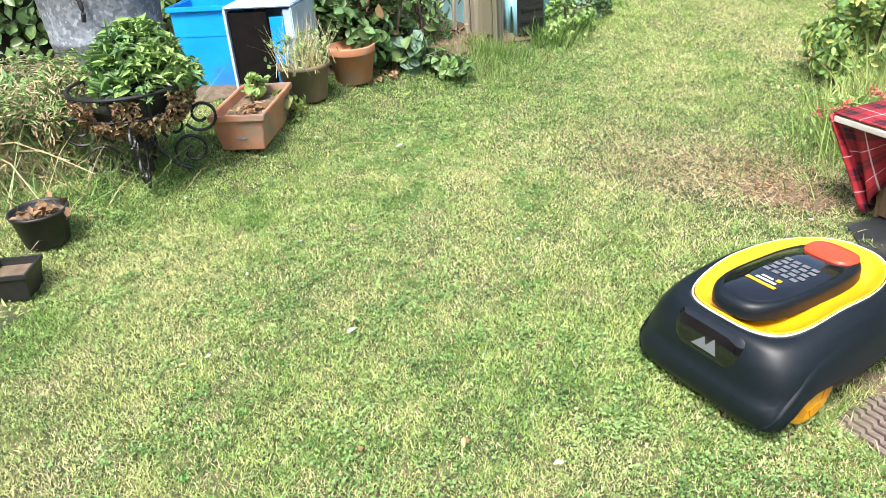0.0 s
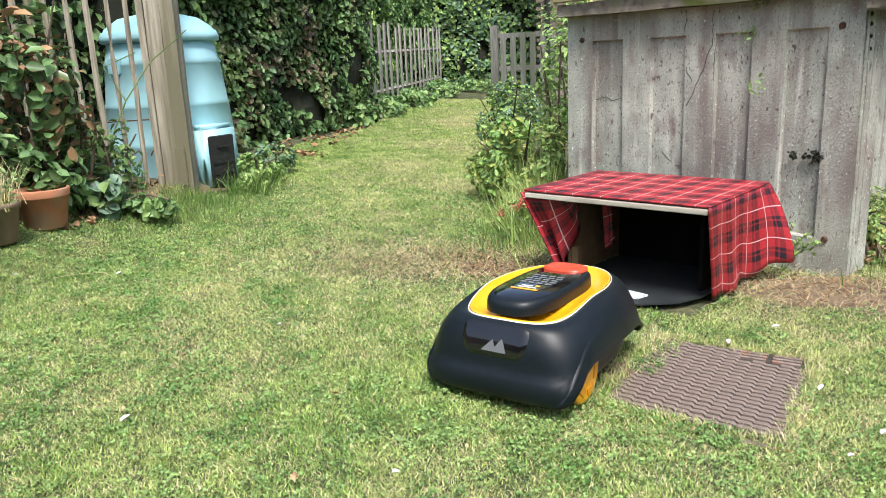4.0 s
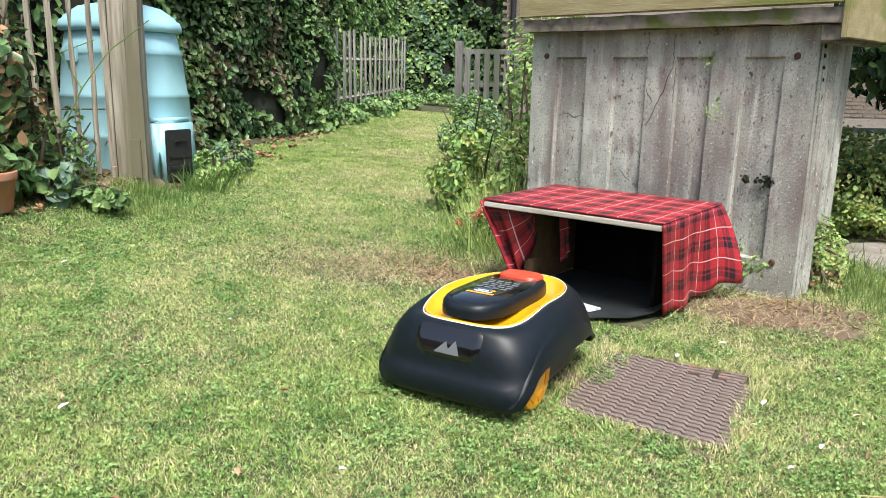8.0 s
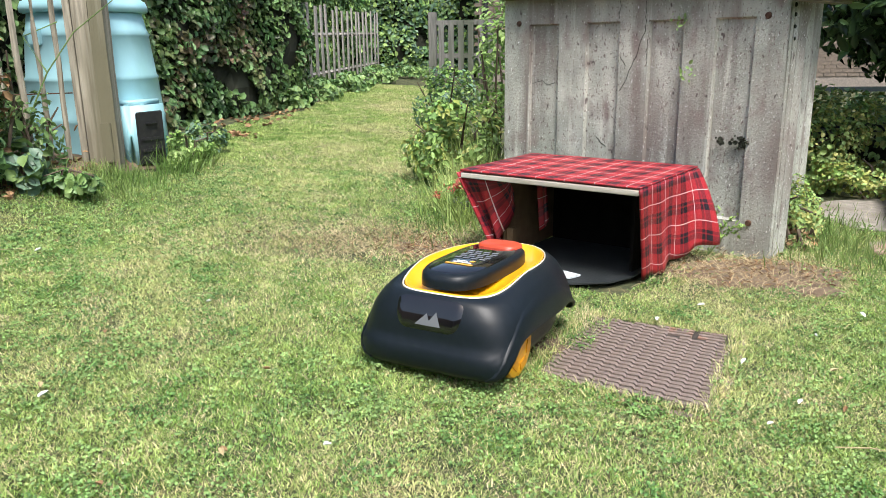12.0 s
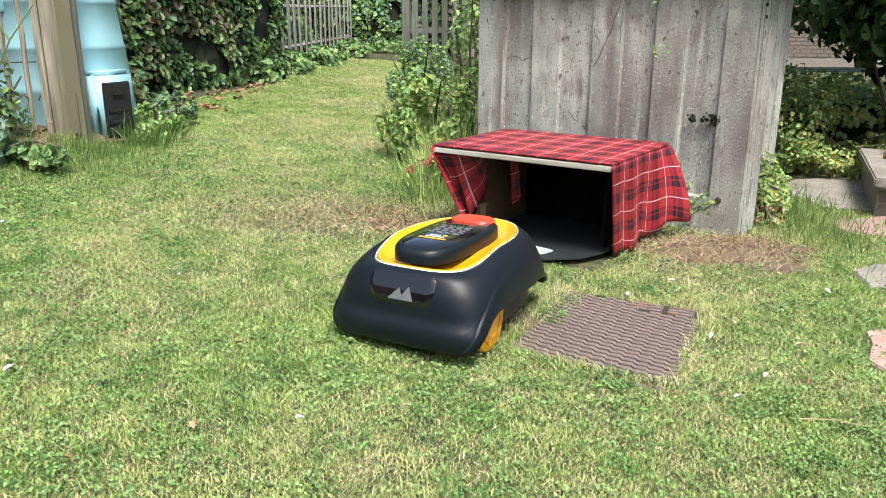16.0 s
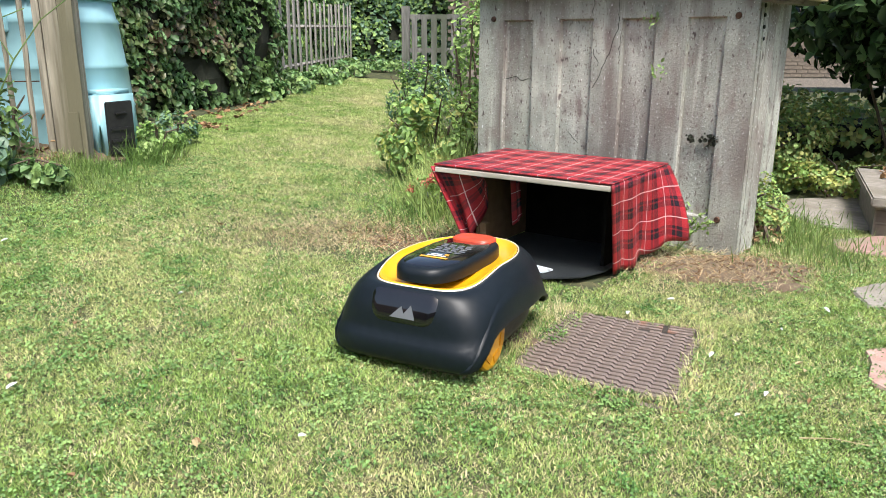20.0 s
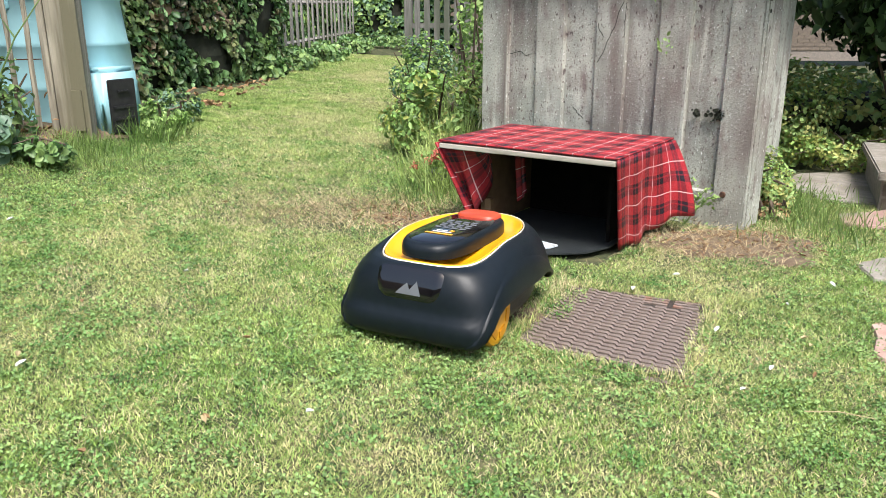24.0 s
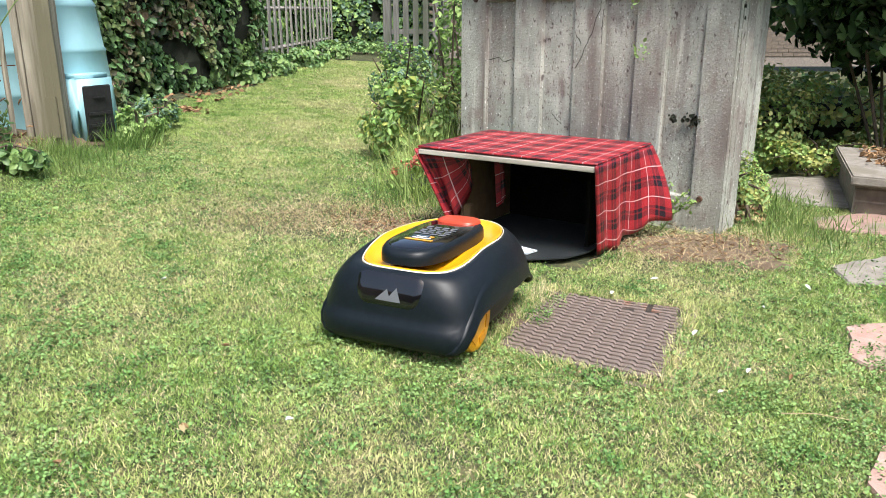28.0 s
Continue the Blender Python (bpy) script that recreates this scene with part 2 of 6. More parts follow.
def leaves(name, pts, size, material, parent=None, normal=None, tilt=1.0, ratio=0.55, fold=0.25):
    """Many leaves, each folded along its midrib, scattered at pts and turned at random about the given normals."""
    pts = np.asarray(pts, float)
    n = len(pts)
    nor = np.tile((0.0, 0.0, 1.0), (n, 1)) if normal is None else np.asarray(normal, float)
    nor = nor + rng.normal(0, tilt * 0.5, (n, 3))
    nor /= np.linalg.norm(nor, axis=1)[:, None]
    d = rng.normal(0, 1, (n, 3))
    d -= (d * nor).sum(1)[:, None] * nor
    d /= np.linalg.norm(d, axis=1)[:, None]
    s = np.cross(nor, d)
    L = (size * rng.uniform(0.6, 1.25, n))[:, None]
    W = L * ratio * 0.5
    base, tip = pts - d * L * 0.5, pts + d * L * 0.5 - nor * L * 0.12
    up = nor * W * fold * 2
    a1, b1 = pts - d * L * 0.22 + s * W * 0.9 + up, pts - d * L * 0.22 - s * W * 0.9 + up
    a2, b2 = pts + d * L * 0.16 + s * W * 0.95 + up * 0.8, pts + d * L * 0.16 - s * W * 0.95 + up * 0.8
    v = np.stack([base, a1, a2, tip, b2, b1], 1).reshape(-1, 3)
    i = np.arange(n)[:, None] * 6
    f = np.concatenate([i + [0, 3, 2, 1], i + [0, 5, 4, 3]], 1).reshape(-1, 4)
    return arrays(name, v, f, material, parent)


def blades(name, x, y, z, length, width, material, lean=0.6, parent=None, least=0.1):
    """Grass blades standing at the given places, two triangles each."""
    n = len(x)
    a = rng.uniform(0, 2 * math.pi, n)
    b = rng.uniform(0, 2 * math.pi, n)
    L = length * rng.uniform(0.5, 1.3, n)
    k = rng.uniform(least, lean, n) * L
    base = np.stack([x, y, z], 1)
    w = np.stack([np.cos(a), np.sin(a), np.zeros(n)], 1) * (width * rng.uniform(0.6, 1.3, n) * 0.5)[:, None]
    d = np.stack([np.cos(b) * k, np.sin(b) * k, np.sqrt(np.maximum(L * L - k * k, 1e-6))], 1)
    mid = base + d * 0.5 + np.array((0, 0, 1)) * (L * 0.08)[:, None]
    v = np.stack([base - w, base + w, mid + w * 0.7, mid - w * 0.7, base + d], 1).reshape(-1, 3)
    i = np.arange(n)[:, None] * 5
    f = np.concatenate([i + [0, 1, 2], i + [0, 2, 3], i + [3, 2, 4]], 1).reshape(-1, 3)
    return arrays(name, v, f, material, parent)


def straws(name, x, y, z, length, width, material, lean=0.9, least=0.2):
    """Short grass blades for the farther turf, one triangle each."""
    n = len(x)
    a, b = rng.uniform(0, 2 * math.pi, n), rng.uniform(0, 2 * math.pi, n)
    L = length * rng.uniform(0.5, 1.4, n)
    k = rng.uniform(least, lean, n) * L
    base = np.stack([x, y, z], 1)
    w = np.stack([np.cos(a), np.sin(a), np.zeros(n)], 1) * (width * rng.uniform(0.6, 1.3, n) * 0.5)[:, None]
    d = np.stack([np.cos(b) * k, np.sin(b) * k, np.sqrt(np.maximum(L * L - k * k, 1e-6))], 1)
    v = np.stack([base - w, base + w, base + d], 1).reshape(-1, 3)
    return arrays(name, v, np.arange(3 * n).reshape(-1, 3), material)


# ---- ground ----
def build_ground():
    xs = np.concatenate([np.linspace(-400, -12, 14), np.linspace(-10, 10, 360), np.linspace(12, 400, 14)])
    ys = np.concatenate([np.linspace(-400, -8, 12), np.linspace(-6, 18, 160), np.linspace(20, 600, 16)])
    X, Y = np.meshgrid(xs, ys)
    near = (abs(X) < 10) & (Y > -6) & (Y < 18)
    Z = gz(X, np.clip(Y, -50, 14.5)) - 0.003 * near + near * (0.0015 * np.sin(X * 3.1 + Y) * np.sin(Y * 2.3 - X * 0.7))
    v = np.stack([X, Y, Z], -1).reshape(-1, 3)
    nx = len(xs)
    i = (np.arange(len(ys) - 1)[:, None] * nx + np.arange(nx - 1)[None]).ravel()[:, None]
    ob = arrays("ground", v, np.concatenate([i, i + 1, i + nx + 1, i + nx], 1), M_GROUND, smooth=True)
    tagged(ob, "lawn soil with thin green and straw-coloured turf", "lawn", kind="structure")


build_ground()

# ---- coal bunker ----
BUNKER = pose(0.254, 4.124, 0.0, 0, 0, -38.8)
BW, BZ, BD = 1.539, 1.205, 0.85
PANELS = ((0.170, 0.364), (0.530, 0.726), (0.884, 1.064), (1.216, 1.398))


def on_front(x, z, out=0.0):
    """A place on the bunker's front, in the plan."""
    return BUNKER @ Vector((x, -out, z))


def build_bunker():
    b = thing("coal_bunker", BUNKER, "grey precast concrete coal bunker with recessed panels and mossy roof", "coal bunker")
    t, z0 = 0.055, -0.12
    # front: one casting with four sunk panels
    xs = [0.0] + [v for p in PANELS for v in p] + [BW]
    zs = [z0, 0.162, 1.076, BZ]
    bm = bmesh.new()
    vs = [[bm.verts.new((x, 0, zz)) for zz in zs] for x in xs]
    for a in range(9):
        for c in range(3):
            q = (vs[a][c], vs[a + 1][c], vs[a + 1][c + 1], vs[a][c + 1])
            if c == 1 and a % 2 == 1:
                mx, mz = (xs[a] + xs[a + 1]) / 2, (zs[1] + zs[2]) / 2
                inn = [bm.verts.new((v.co.x + math.copysign(0.006, mx - v.co.x), 0.022, v.co.z + math.copysign(0.008, mz - v.co.z))) for v in q]
                for k in range(4):
                    bm.faces.new((q[k], q[(k + 1) % 4], inn[(k + 1) % 4], inn[k]))
                bm.faces.new(inn)
            else:
                bm.faces.new(q)
    bm.normal_update()
    part("front_panel", bm, M_CONCRETE, b)
    part("front_core", block(0.002, BW - 0.002, 0.026, t, z0, BZ - 0.01), M_CONCRETE, b)
    # the side's thick corner post stands proud of the side panel behind it, with an upright joint
    part("corner_post", block(BW - 0.16, BW + 0.001, t + 0.002, 0.118, z0, BZ - 0.002), M_CONCRETE, b, bevel=0.006)
    part("corner_post", block(BW - 0.16, BW - 0.003, 0.122, 0.235, z0, BZ - 0.002), M_CONCRETE, b, bevel=0.006)
    part("side_panel", block(BW - 0.20, BW - 0.145, 0.238, BD, z0, BZ - 0.004), M_CONCRETE, b)
    part("side_panel", block(0.0, t, t + 0.002, BD, z0, BZ), M_CONCRETE, b, bevel=0.006)
    part("back_panel", block(t + 0.002, BW - 0.202, BD - t, BD, z0, BZ), M_CONCRETE, b)
    # small near-black studs stand in for the shade inside pits
    for z in (0.98, 1.03, 1.08, 1.12):
        bm = bmesh.new()
        bmesh.ops.create_cone(bm, cap_ends=True, segments=10, radius1=0.011, radius2=0.007, depth=0.006)
        bmesh.ops.rotate(bm, verts=bm.verts[:], matrix=Matrix.Rotation(radians(90), 3, "Y"))
        bmesh.ops.translate(bm, verts=bm.verts[:], vec=(BW + 0.001, 0.06 + 0.1 * (1.12 - z), z))
        part("pit", bm, M_SHADEMOSS, b, "dark stud standing for the shade in a concrete pit")
    bm = block(-0.01, BW + 0.10, -0.075, BD + 0.06, BZ + 0.002, BZ + 0.066)
    bmesh.ops.subdivide_edges(bm, edges=bm.edges[:], cuts=14, use_grid_fill=True)
    for v in bm.verts:
        v.co += noise.noise_vector(v.co * 9) * 0.008
    part("roof_slab", bm, M_ROOFSLAB, b, "mossy concrete roof slab with ragged edge")
    part("front_board", block(-0.03, BW + 0.10, -0.10, -0.07, BZ + 0.076, BZ + 0.28), M_MOSSWOOD, b, "green weathered timber board", bevel=0.006)
    part("roof_lip", block(BW + 0.012, BW + 0.10, -0.06, 0.5, BZ - 0.075, BZ + 0.0), M_ROOFSLAB, b, bevel=0.008)
    part("side_board", block(BW + 0.104, BW + 0.128, -0.098, 0.5, BZ - 0.06, BZ + 0.28), M_MOSSWOOD, b, bevel=0.004)
    part("lid", block(-0.02, BW + 0.10, -0.068, BD, BZ + 0.23, BZ + 0.262), M_MOSSWOOD, b)
    for x, z in ((0.10, 1.082), (1.449, 1.078), (1.442, 0.162)):
        bm = bmesh.new()
        bmesh.ops.create_cone(bm, cap_ends=True, segments=14, radius1=0.016, radius2=0.012, depth=0.012)
        bmesh.ops.rotate(bm, verts=bm.verts[:], matrix=Matrix.Rotation(radians(90), 3, "X"))
        bmesh.ops.translate(bm, verts=bm.verts[:], vec=(x, -0.004, z))
        part("bolt", bm, M_RUST, b, "rusty bolt head")
    return b


M_RUST = mat("rust", (0.06, 0.035, 0.025), (0.12, 0.06, 0.035), 60, 0.9, metal=0.2, bump=0.6)
build_bunker()

# ---- compost bin, post, pales ----
def build_composter():
    c = thing("compost_bin", pose(-2.58, 4.88, g(-2.2, 4.85) - 0.02, 0, 0, 65) @ Matrix.Scale(0.94, 4), "pale turquoise plastic compost bin with a domed lid and black hatch", "compost bin")
    H = 1.1
    part("body", lathe([(0.468, 0.000), (0.468, 0.033), (0.463, 0.089), (0.452, 0.335), (0.459, 0.347), (0.447, 0.368), (0.430, 0.615), (0.437, 0.626), (0.423, 0.648), (0.397, 0.917), (0.405, 0.927), (0.386, 0.962), (0.365, 1.073), (0.327, 1.101)], 40, power=2.3), M_TURQ, c, smooth=True)
    part("lid", lathe([(0.386, 1.078), (0.405, 1.085), (0.408, 1.118), (0.392, 1.157), (0.376, 1.162), (0.365, 1.185), (0.272, 1.252), (0.131, 1.285), (0.011, 1.291)], 40, power=2.3), M_TURQ, c, smooth=True)
    bm = block(-0.17, 0.17, -0.55, -0.38, 0.0, 0.48)
    bmesh.ops.bevel(bm, geom=bm.edges[:], offset=0.035, segments=4, affect="EDGES")
    part("hatch_surround", bm, M_TURQ, c, smooth=True)
    hatch = part("hatch", block(-0.115, 0.115, -0.562, -0.545, 0.03, 0.40), M_BLACKPL, c, "black plastic hatch", bevel=0.007)
    for z in (0.12, 0.2):
        part("rib", block(-0.09, 0.09, -0.57, -0.5625, z, z + 0.02), M_BLACKPL, hatch)
    part("handle", block(-0.05, 0.05, -0.58, -0.5625, 0.31, 0.325), M_BLACKPL, hatch, bevel=0.005)
    for s in (-1, 1):
        part("lug", block(s * 0.41 - 0.02, s * 0.41 + 0.02, -0.06, 0.06, 0.86, 0.97), M_TURQ, c, bevel=0.01)


build_composter()


def build_post():
    z = g(-2.26, 4.40) + 0.02
    p = thing("trellis_post", pose(-2.285, 4.40, z, 0, 0, 14), "weathered grey-brown square timber post beside the compost bin", "post")
    bm = block(-0.09, 0.004, -0.07, 0.07, -0.1, 2.6)
    bmesh.ops.subdivide_edges(bm, edges=[e for e in bm.edges if abs(e.verts[0].co.z - e.verts[1].co.z) > 1], cuts=20)
    for v in bm.verts:
        v.co += noise.noise_vector(v.co * 3) * 0.006
    part("shaft", bm, M_WOOD, p)
    bm = block(0.006, 0.09, -0.079, 0.07, -0.1, 2.6)
    bmesh.ops.subdivide_edges(bm, edges=[e for e in bm.edges if abs(e.verts[0].co.z - e.verts[1].co.z) > 1], cuts=26)
    for v in bm.verts:
        v.co += noise.noise_vector(v.co * 4) * 0.006
    part("face_board", bm, M_WOOD, p)
    part("batten", block(-0.135, -0.095, -0.085, -0.045, -0.05, 2.5), M_WOOD, p, bevel=0.004)
    part("block", block(0.0, 0.06, -0.098, -0.074, 0.03, 0.28), M_WOOD, p, bevel=0.004)


build_post()


def pale(x0, y0, z0, x1, y1, z1, r, parent):
    n = 9
    pts = [(x0 + (x1 - x0) * i / (n - 1) + random.uniform(-0.006, 0.006), y0 + (y1 - y0) * i / (n - 1), z0 + (z1 - z0) * i / (n - 1)) for i in range(n)]
    part("pale", tube(pts, r * random.uniform(0.85, 1.15), 6), M_WOOD, parent)


def build_paling():
    f = thing("chestnut_paling", Matrix.Identity(4), "weathered split chestnut paling overgrown by climbers", "fence")
    for i in range(17):
        u = 0.11 + i * 0.125
        x, y = -2.40 - u * 0.62, 4.34 - u * 0.56
        z = g(x, y)
        pale(x, y, z - 0.05, x + random.uniform(-0.06, 0.02), y + random.uniform(-0.03, 0.03), z + 1.75 + random.uniform(-0.15, 0.15), 0.018, f)
    for z in (0.45, 1.35):
        part("wire", tube([(-2.42, 4.32, g(-2.4, 4.3) + z), (-3.75, 3.12, g(-3.75, 3.12) + z)], 0.004, 5), M_RUST, f)


build_paling()


# ---- hedges, fence, gate, house at the back ----
def wall_of_leaves(name, line, height, thick, density, size, materials, label, lumps=0.18, seed=1, zfun=None, category="hedge"):
    """A hedge along a line: a near-black filler body for inner shade, and leaves over its uneven face and top."""
    h = thing(name, Matrix.Identity(4), label, category)
    line = [Vector(p) for p in line]
    seg = [(b - a).length for a, b in zip(line, line[1:])]
    tot = sum(seg)

    def at(s):
        for (a, b), L in zip(zip(line, line[1:]), seg):
            if s <= L or (a, b) == (line[-2], line[-1]):
                d = (b - a) / L
                return a + d * min(s, L), Vector((d.y, -d.x, 0))
            s -= L

    ns, nz = int(tot / 0.2) + 2, int(height / 0.2) + 2
    bm = bmesh.new()
    rows = []
    for i in range(ns):
        p, nrm = at(tot * i / (ns - 1))
        gzp = g(p.x, p.y) - 0.1
        col = []
        for side in (1, -1):
            for j in (range(nz) if side == 1 else range(nz - 1, -1, -1)):
                zz = gzp + height * j / (nz - 1) * (1 + 0.08 * noise.noise(p * 0.8))
                q = p + nrm * side * (thick * 0.5 - 0.10)
                q = q + nrm * side * lumps * noise.noise(Vector((q.x * 1.7, q.y * 1.7, zz * 1.7 + seed)))
                col.append(bm.verts.new((q.x, q.y, zz)))
        rows.append(col)
    for a, b in zip(rows, rows[1:]):
        for k in range(len(a) - 1):
            bm.faces.new((a[k], a[k + 1], b[k + 1], b[k]))
    for col in (rows[0], rows[-1]):
        bm.faces.new(col)
    part("shade_core", bm, M_SHADEMOSS, h)
    n = int(density * tot * height)
    P, N = [], []
    for _ in range(n):
        p, nrm = at(random.uniform(0, tot))
        zz = random.uniform(0.0, height)
        q = Vector((p.x, p.y, g(p.x, p.y) + zz)) + nrm * (thick * 0.5 - 0.10)
        q += nrm * (lumps * noise.noise(Vector((q.x * 1.7, q.y * 1.7, q.z * 1.7 + seed))) + random.uniform(0.0, 0.12) + 0.08 * max(0, noise.noise(q * 5)))
        if noise.noise(q * 3.3 + Vector((seed, 0, 0))) < -0.32:
            continue
        P.append(q)
        N.append(nrm + Vector((0, 0, 0.45)))
    k = len(P) // len(materials)
    order = rng.permutation(len(P))
    P, N = np.array(P)[order], np.array(N)[order]
    for i, m in enumerate(materials):
        sl = slice(i * k, (i + 1) * k)
        o = leaves("foliage", P[sl], size, m, h, N[sl], tilt=0.9, ratio=0.7)
        o["kind"] = "stuff"
    return h


wall_of_leaves("privet_hedge", [(-3.35, 5.4, 0), (-3.12, 7.0, 0), (-2.57, 9.31, 0), (-2.62, 9.9, 0)], 3.3, 0.6, 1000, 0.08, [M_HEDGE, M_HEDGE, M_IVY], "tall dark green and bronze leafed garden hedge")
wall_of_leaves("ivy_hedge", [(-3.15, 10.0, 0), (-2.95, 16.6, 0)], 4.0, 0.6, 620, 0.10, [M_IVY, M_PALELEAF, M_IVY], "tall ivy covered hedge behind the picket fence", seed=5)
wall_of_leaves("far_hedge", [(-3.2, 17.4, 0), (-1.4, 18.2, 0), (1.2, 18.6, 0)], 3.6, 0.6, 650, 0.11, [M_PALELEAF, M_BLUELEAF, M_IVY], "pale green hedge at the garden's end", seed=3)
wall_of_leaves("climber_screen", [(-6.0, 1.0, 0), (-4.6, 2.9, 0), (-3.55, 4.5, 0), (-3.5, 5.8, 0)], 2.4, 0.4, 500, 0.09, [M_HEDGE, M_IVY], "dark climber growth behind the split palings", seed=9)


def build_picket_fence():
    f = thing("picket_fence", Matrix.Identity(4), "old grey picket fence in front of the ivy hedge", "fence")
    a, b = Vector((-2.55, 10.12, 0)), Vector((-2.36, 15.12, 0))
    n = 17
    for i in range(n):
        p = a.lerp(b, i / (n - 1))
        z = g(p.x, p.y)
        bm = block(-0.012, 0.012, -0.07, 0.07, -0.05, 1.25 + random.uniform(-0.06, 0.04))
        o = part("picket", bm, M_GREYWOOD, f)
        o.matrix_world = pose(p.x + 0.1, p.y, z, 0, random.uniform(-1, 1), 6 + random.uniform(-3, 3))
    for h in (0.3, 0.85):
        part("rail", tube([(a.x + 0.07, a.y, g(a.x, a.y) + h), (b.x + 0.07, b.y, g(b.x, b.y) + h)], 0.03, 4), M_GREYWOOD, f)


build_picket_fence()


# darker copy of the grey fence wood, with shade put into its colour
M_GATESHADED = mat("shaded_gate_wood", (0.12, 0.12, 0.11), (0.20, 0.20, 0.185), 40, 0.92, bump=0.4, c=(0.09, 0.10, 0.075), c_scale=3, stretch=(1, 1, 0.1))


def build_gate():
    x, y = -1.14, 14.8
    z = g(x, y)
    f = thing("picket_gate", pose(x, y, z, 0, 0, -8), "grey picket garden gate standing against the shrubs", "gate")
    part("gate_post", block(-0.07, 0.07, -0.07, 0.07, -0.1, 1.30), M_GATESHADED, f, bevel=0.006)
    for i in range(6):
        part("picket", block(0.12 + i * 0.19, 0.225 + i * 0.19, -0.03, -0.01, 0.07, 1.12 + random.uniform(-0.03, 0.03)), M_GATESHADED, f)
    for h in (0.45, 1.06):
        part("rail", block(0.072, 1.3, -0.009, 0.03, h, h + 0.09), M_GATESHADED, f)


build_gate()


def build_house():
    h = thing("brick_house", Matrix.Identity(4), "brown brick house wall with a dark drainpipe", "house")
    x0, y, z0 = -0.28, 15.6, 0.1
    part("wall", block(x0, 12.0, y, y + 0.3, z0, 7), M_MORTAR, h)
    bm0 = block(0, 0.215, 0, 0.02, 0, 0.065)
    data = part("brick", bm0, M_BRICKW, h)
    data.matrix_world = pose(x0, y - 0.012, 1.0)
    
    def run(xa, xb, za, zb):
        z = za
        k = 0
        while z < zb:
            x = xa - (0.11 if k % 2 else 0)
            while x < xb:
                o = data.copy()
                scene.collection.objects.link(o)
                o.matrix_world = pose(x, y - 0.012 - random.uniform(0, 0.003), z)
                x += 0.225
            z += 0.075
            k += 1
    run(-0.26, 0.6, 0.9, 3.4)
    run(4.9, 8.2, 0.3, 2.4)
    pipe = part("drainpipe", tube([(-0.15, y - 0.09, 0.3), (-0.15, y - 0.09, 4.0)], 0.055, 12), M_BLACKPL, h, "dark drainpipe")


build_house()


# ---- unseen plain walls, added to darken reflections and light from outside the view ----
M_PLAINWALL = mat("unseen_wall", (0.16, 0.11, 0.085), (0.24, 0.17, 0.13), 14, 0.9, bump=0.4)
for name_, c_ in (("wall_south", (-9, 9, -6.3, -6.0, -0.3, 2.6)), ("wall_east", (9, 9.3, -6.3, 13.5, -0.3, 2.6)), ("wall_west", (-9.3, -9, -6.3, 13.5, -0.3, 2.6))):
    tagged(part(name_, block(*c_), M_PLAINWALL), "unseen plain brown wall added to close the plot for reflections", "wall", kind="structure")


# ---- mower shelter: a board box under a tartan rug ----
def plaid():
    m = bpy.data.materials.new("tartan_rug")
    m.use_nodes = True
    n, l = m.node_tree.nodes, m.node_tree.links
    p = n["Principled BSDF"]
    p.inputs["Roughness"].default_value = 0.42
    p.inputs["Specular IOR Level"].default_value = 0.5
    uv = n.new("ShaderNodeUVMap")
    sep = n.new("ShaderNodeSeparateXYZ")
    l.new(uv.outputs[0], sep.inputs[0])

    def ramp(src, stops):
        f = n.new("ShaderNodeMath")
        f.operation = "FRACT"
        l.new(src, f.inputs[0])
        r = n.new("ShaderNodeValToRGB")
        r.color_ramp.interpolation = "CONSTANT"
        e = r.color_ramp.elements
        e[0].position, e[0].color = 0, (0, 0, 0, 1)
        e[1].position, e[1].color = stops[0][0], (stops[0][1],) * 3 + (1,)
        for pos, v in stops[1:]:
            q = e.new(pos)
            q.color = (v, v, v, 1)
        l.new(f.outputs[0], r.inputs[0])
        return r.outputs[0]

    def op(kind, a, b):
        k = n.new("ShaderNodeMath")
        k.operation = kind
        for s, v in zip(k.inputs, (a, b)):
            if isinstance(v, float):
                s.default_value = v
            else:
                l.new(v, s)
        return k.outputs[0]

    dark = [(0.12, 1), (0.22, 0.3), (0.27, 1), (0.46, 0)]
    white = [(0.80, 1), (0.826, 0)]
    du, dv = ramp(sep.outputs[0], dark), ramp(sep.outputs[1], dark)
    wu, wv = ramp(sep.outputs[0], white), ramp(sep.outputs[1], white)

    def mix(fac, a, b):
        k = n.new("ShaderNodeMix")
        k.data_type = "RGBA"
        l.new(fac, k.inputs[0])
        for s, v in ((k.inputs[6], a), (k.inputs[7], b)):
            if isinstance(v, tuple):
                s.default_value = (*v, 1)
            else:
                l.new(v, s)
        return k.outputs[2]

    nz = n.new("ShaderNodeTexNoise")
    nz.inputs["Scale"].default_value = 350
    nz2 = n.new("ShaderNodeTexNoise")
    nz2.inputs["Scale"].default_value = 7
    base = mix(nz2.outputs[0], (0.30, 0.012, 0.022), (0.47, 0.032, 0.042))
    d = op("MULTIPLY", op("ADD", du, dv), 0.5)
    col = mix(d, base, (0.012, 0.010, 0.018))
    w = op("MULTIPLY", op("MAXIMUM", wu, wv), 0.85)
    col = mix(w, col, (0.70, 0.55, 0.55))
    l.new(col, p.inputs["Base Color"])
    b = n.new("ShaderNodeBump")
    b.inputs["Strength"].default_value, b.inputs["Distance"].default_value = 0.4, 0.002
    l.new(nz.outputs[0], b.inputs["Height"])
    l.new(b.outputs[0], p.inputs["Normal"])
    return m


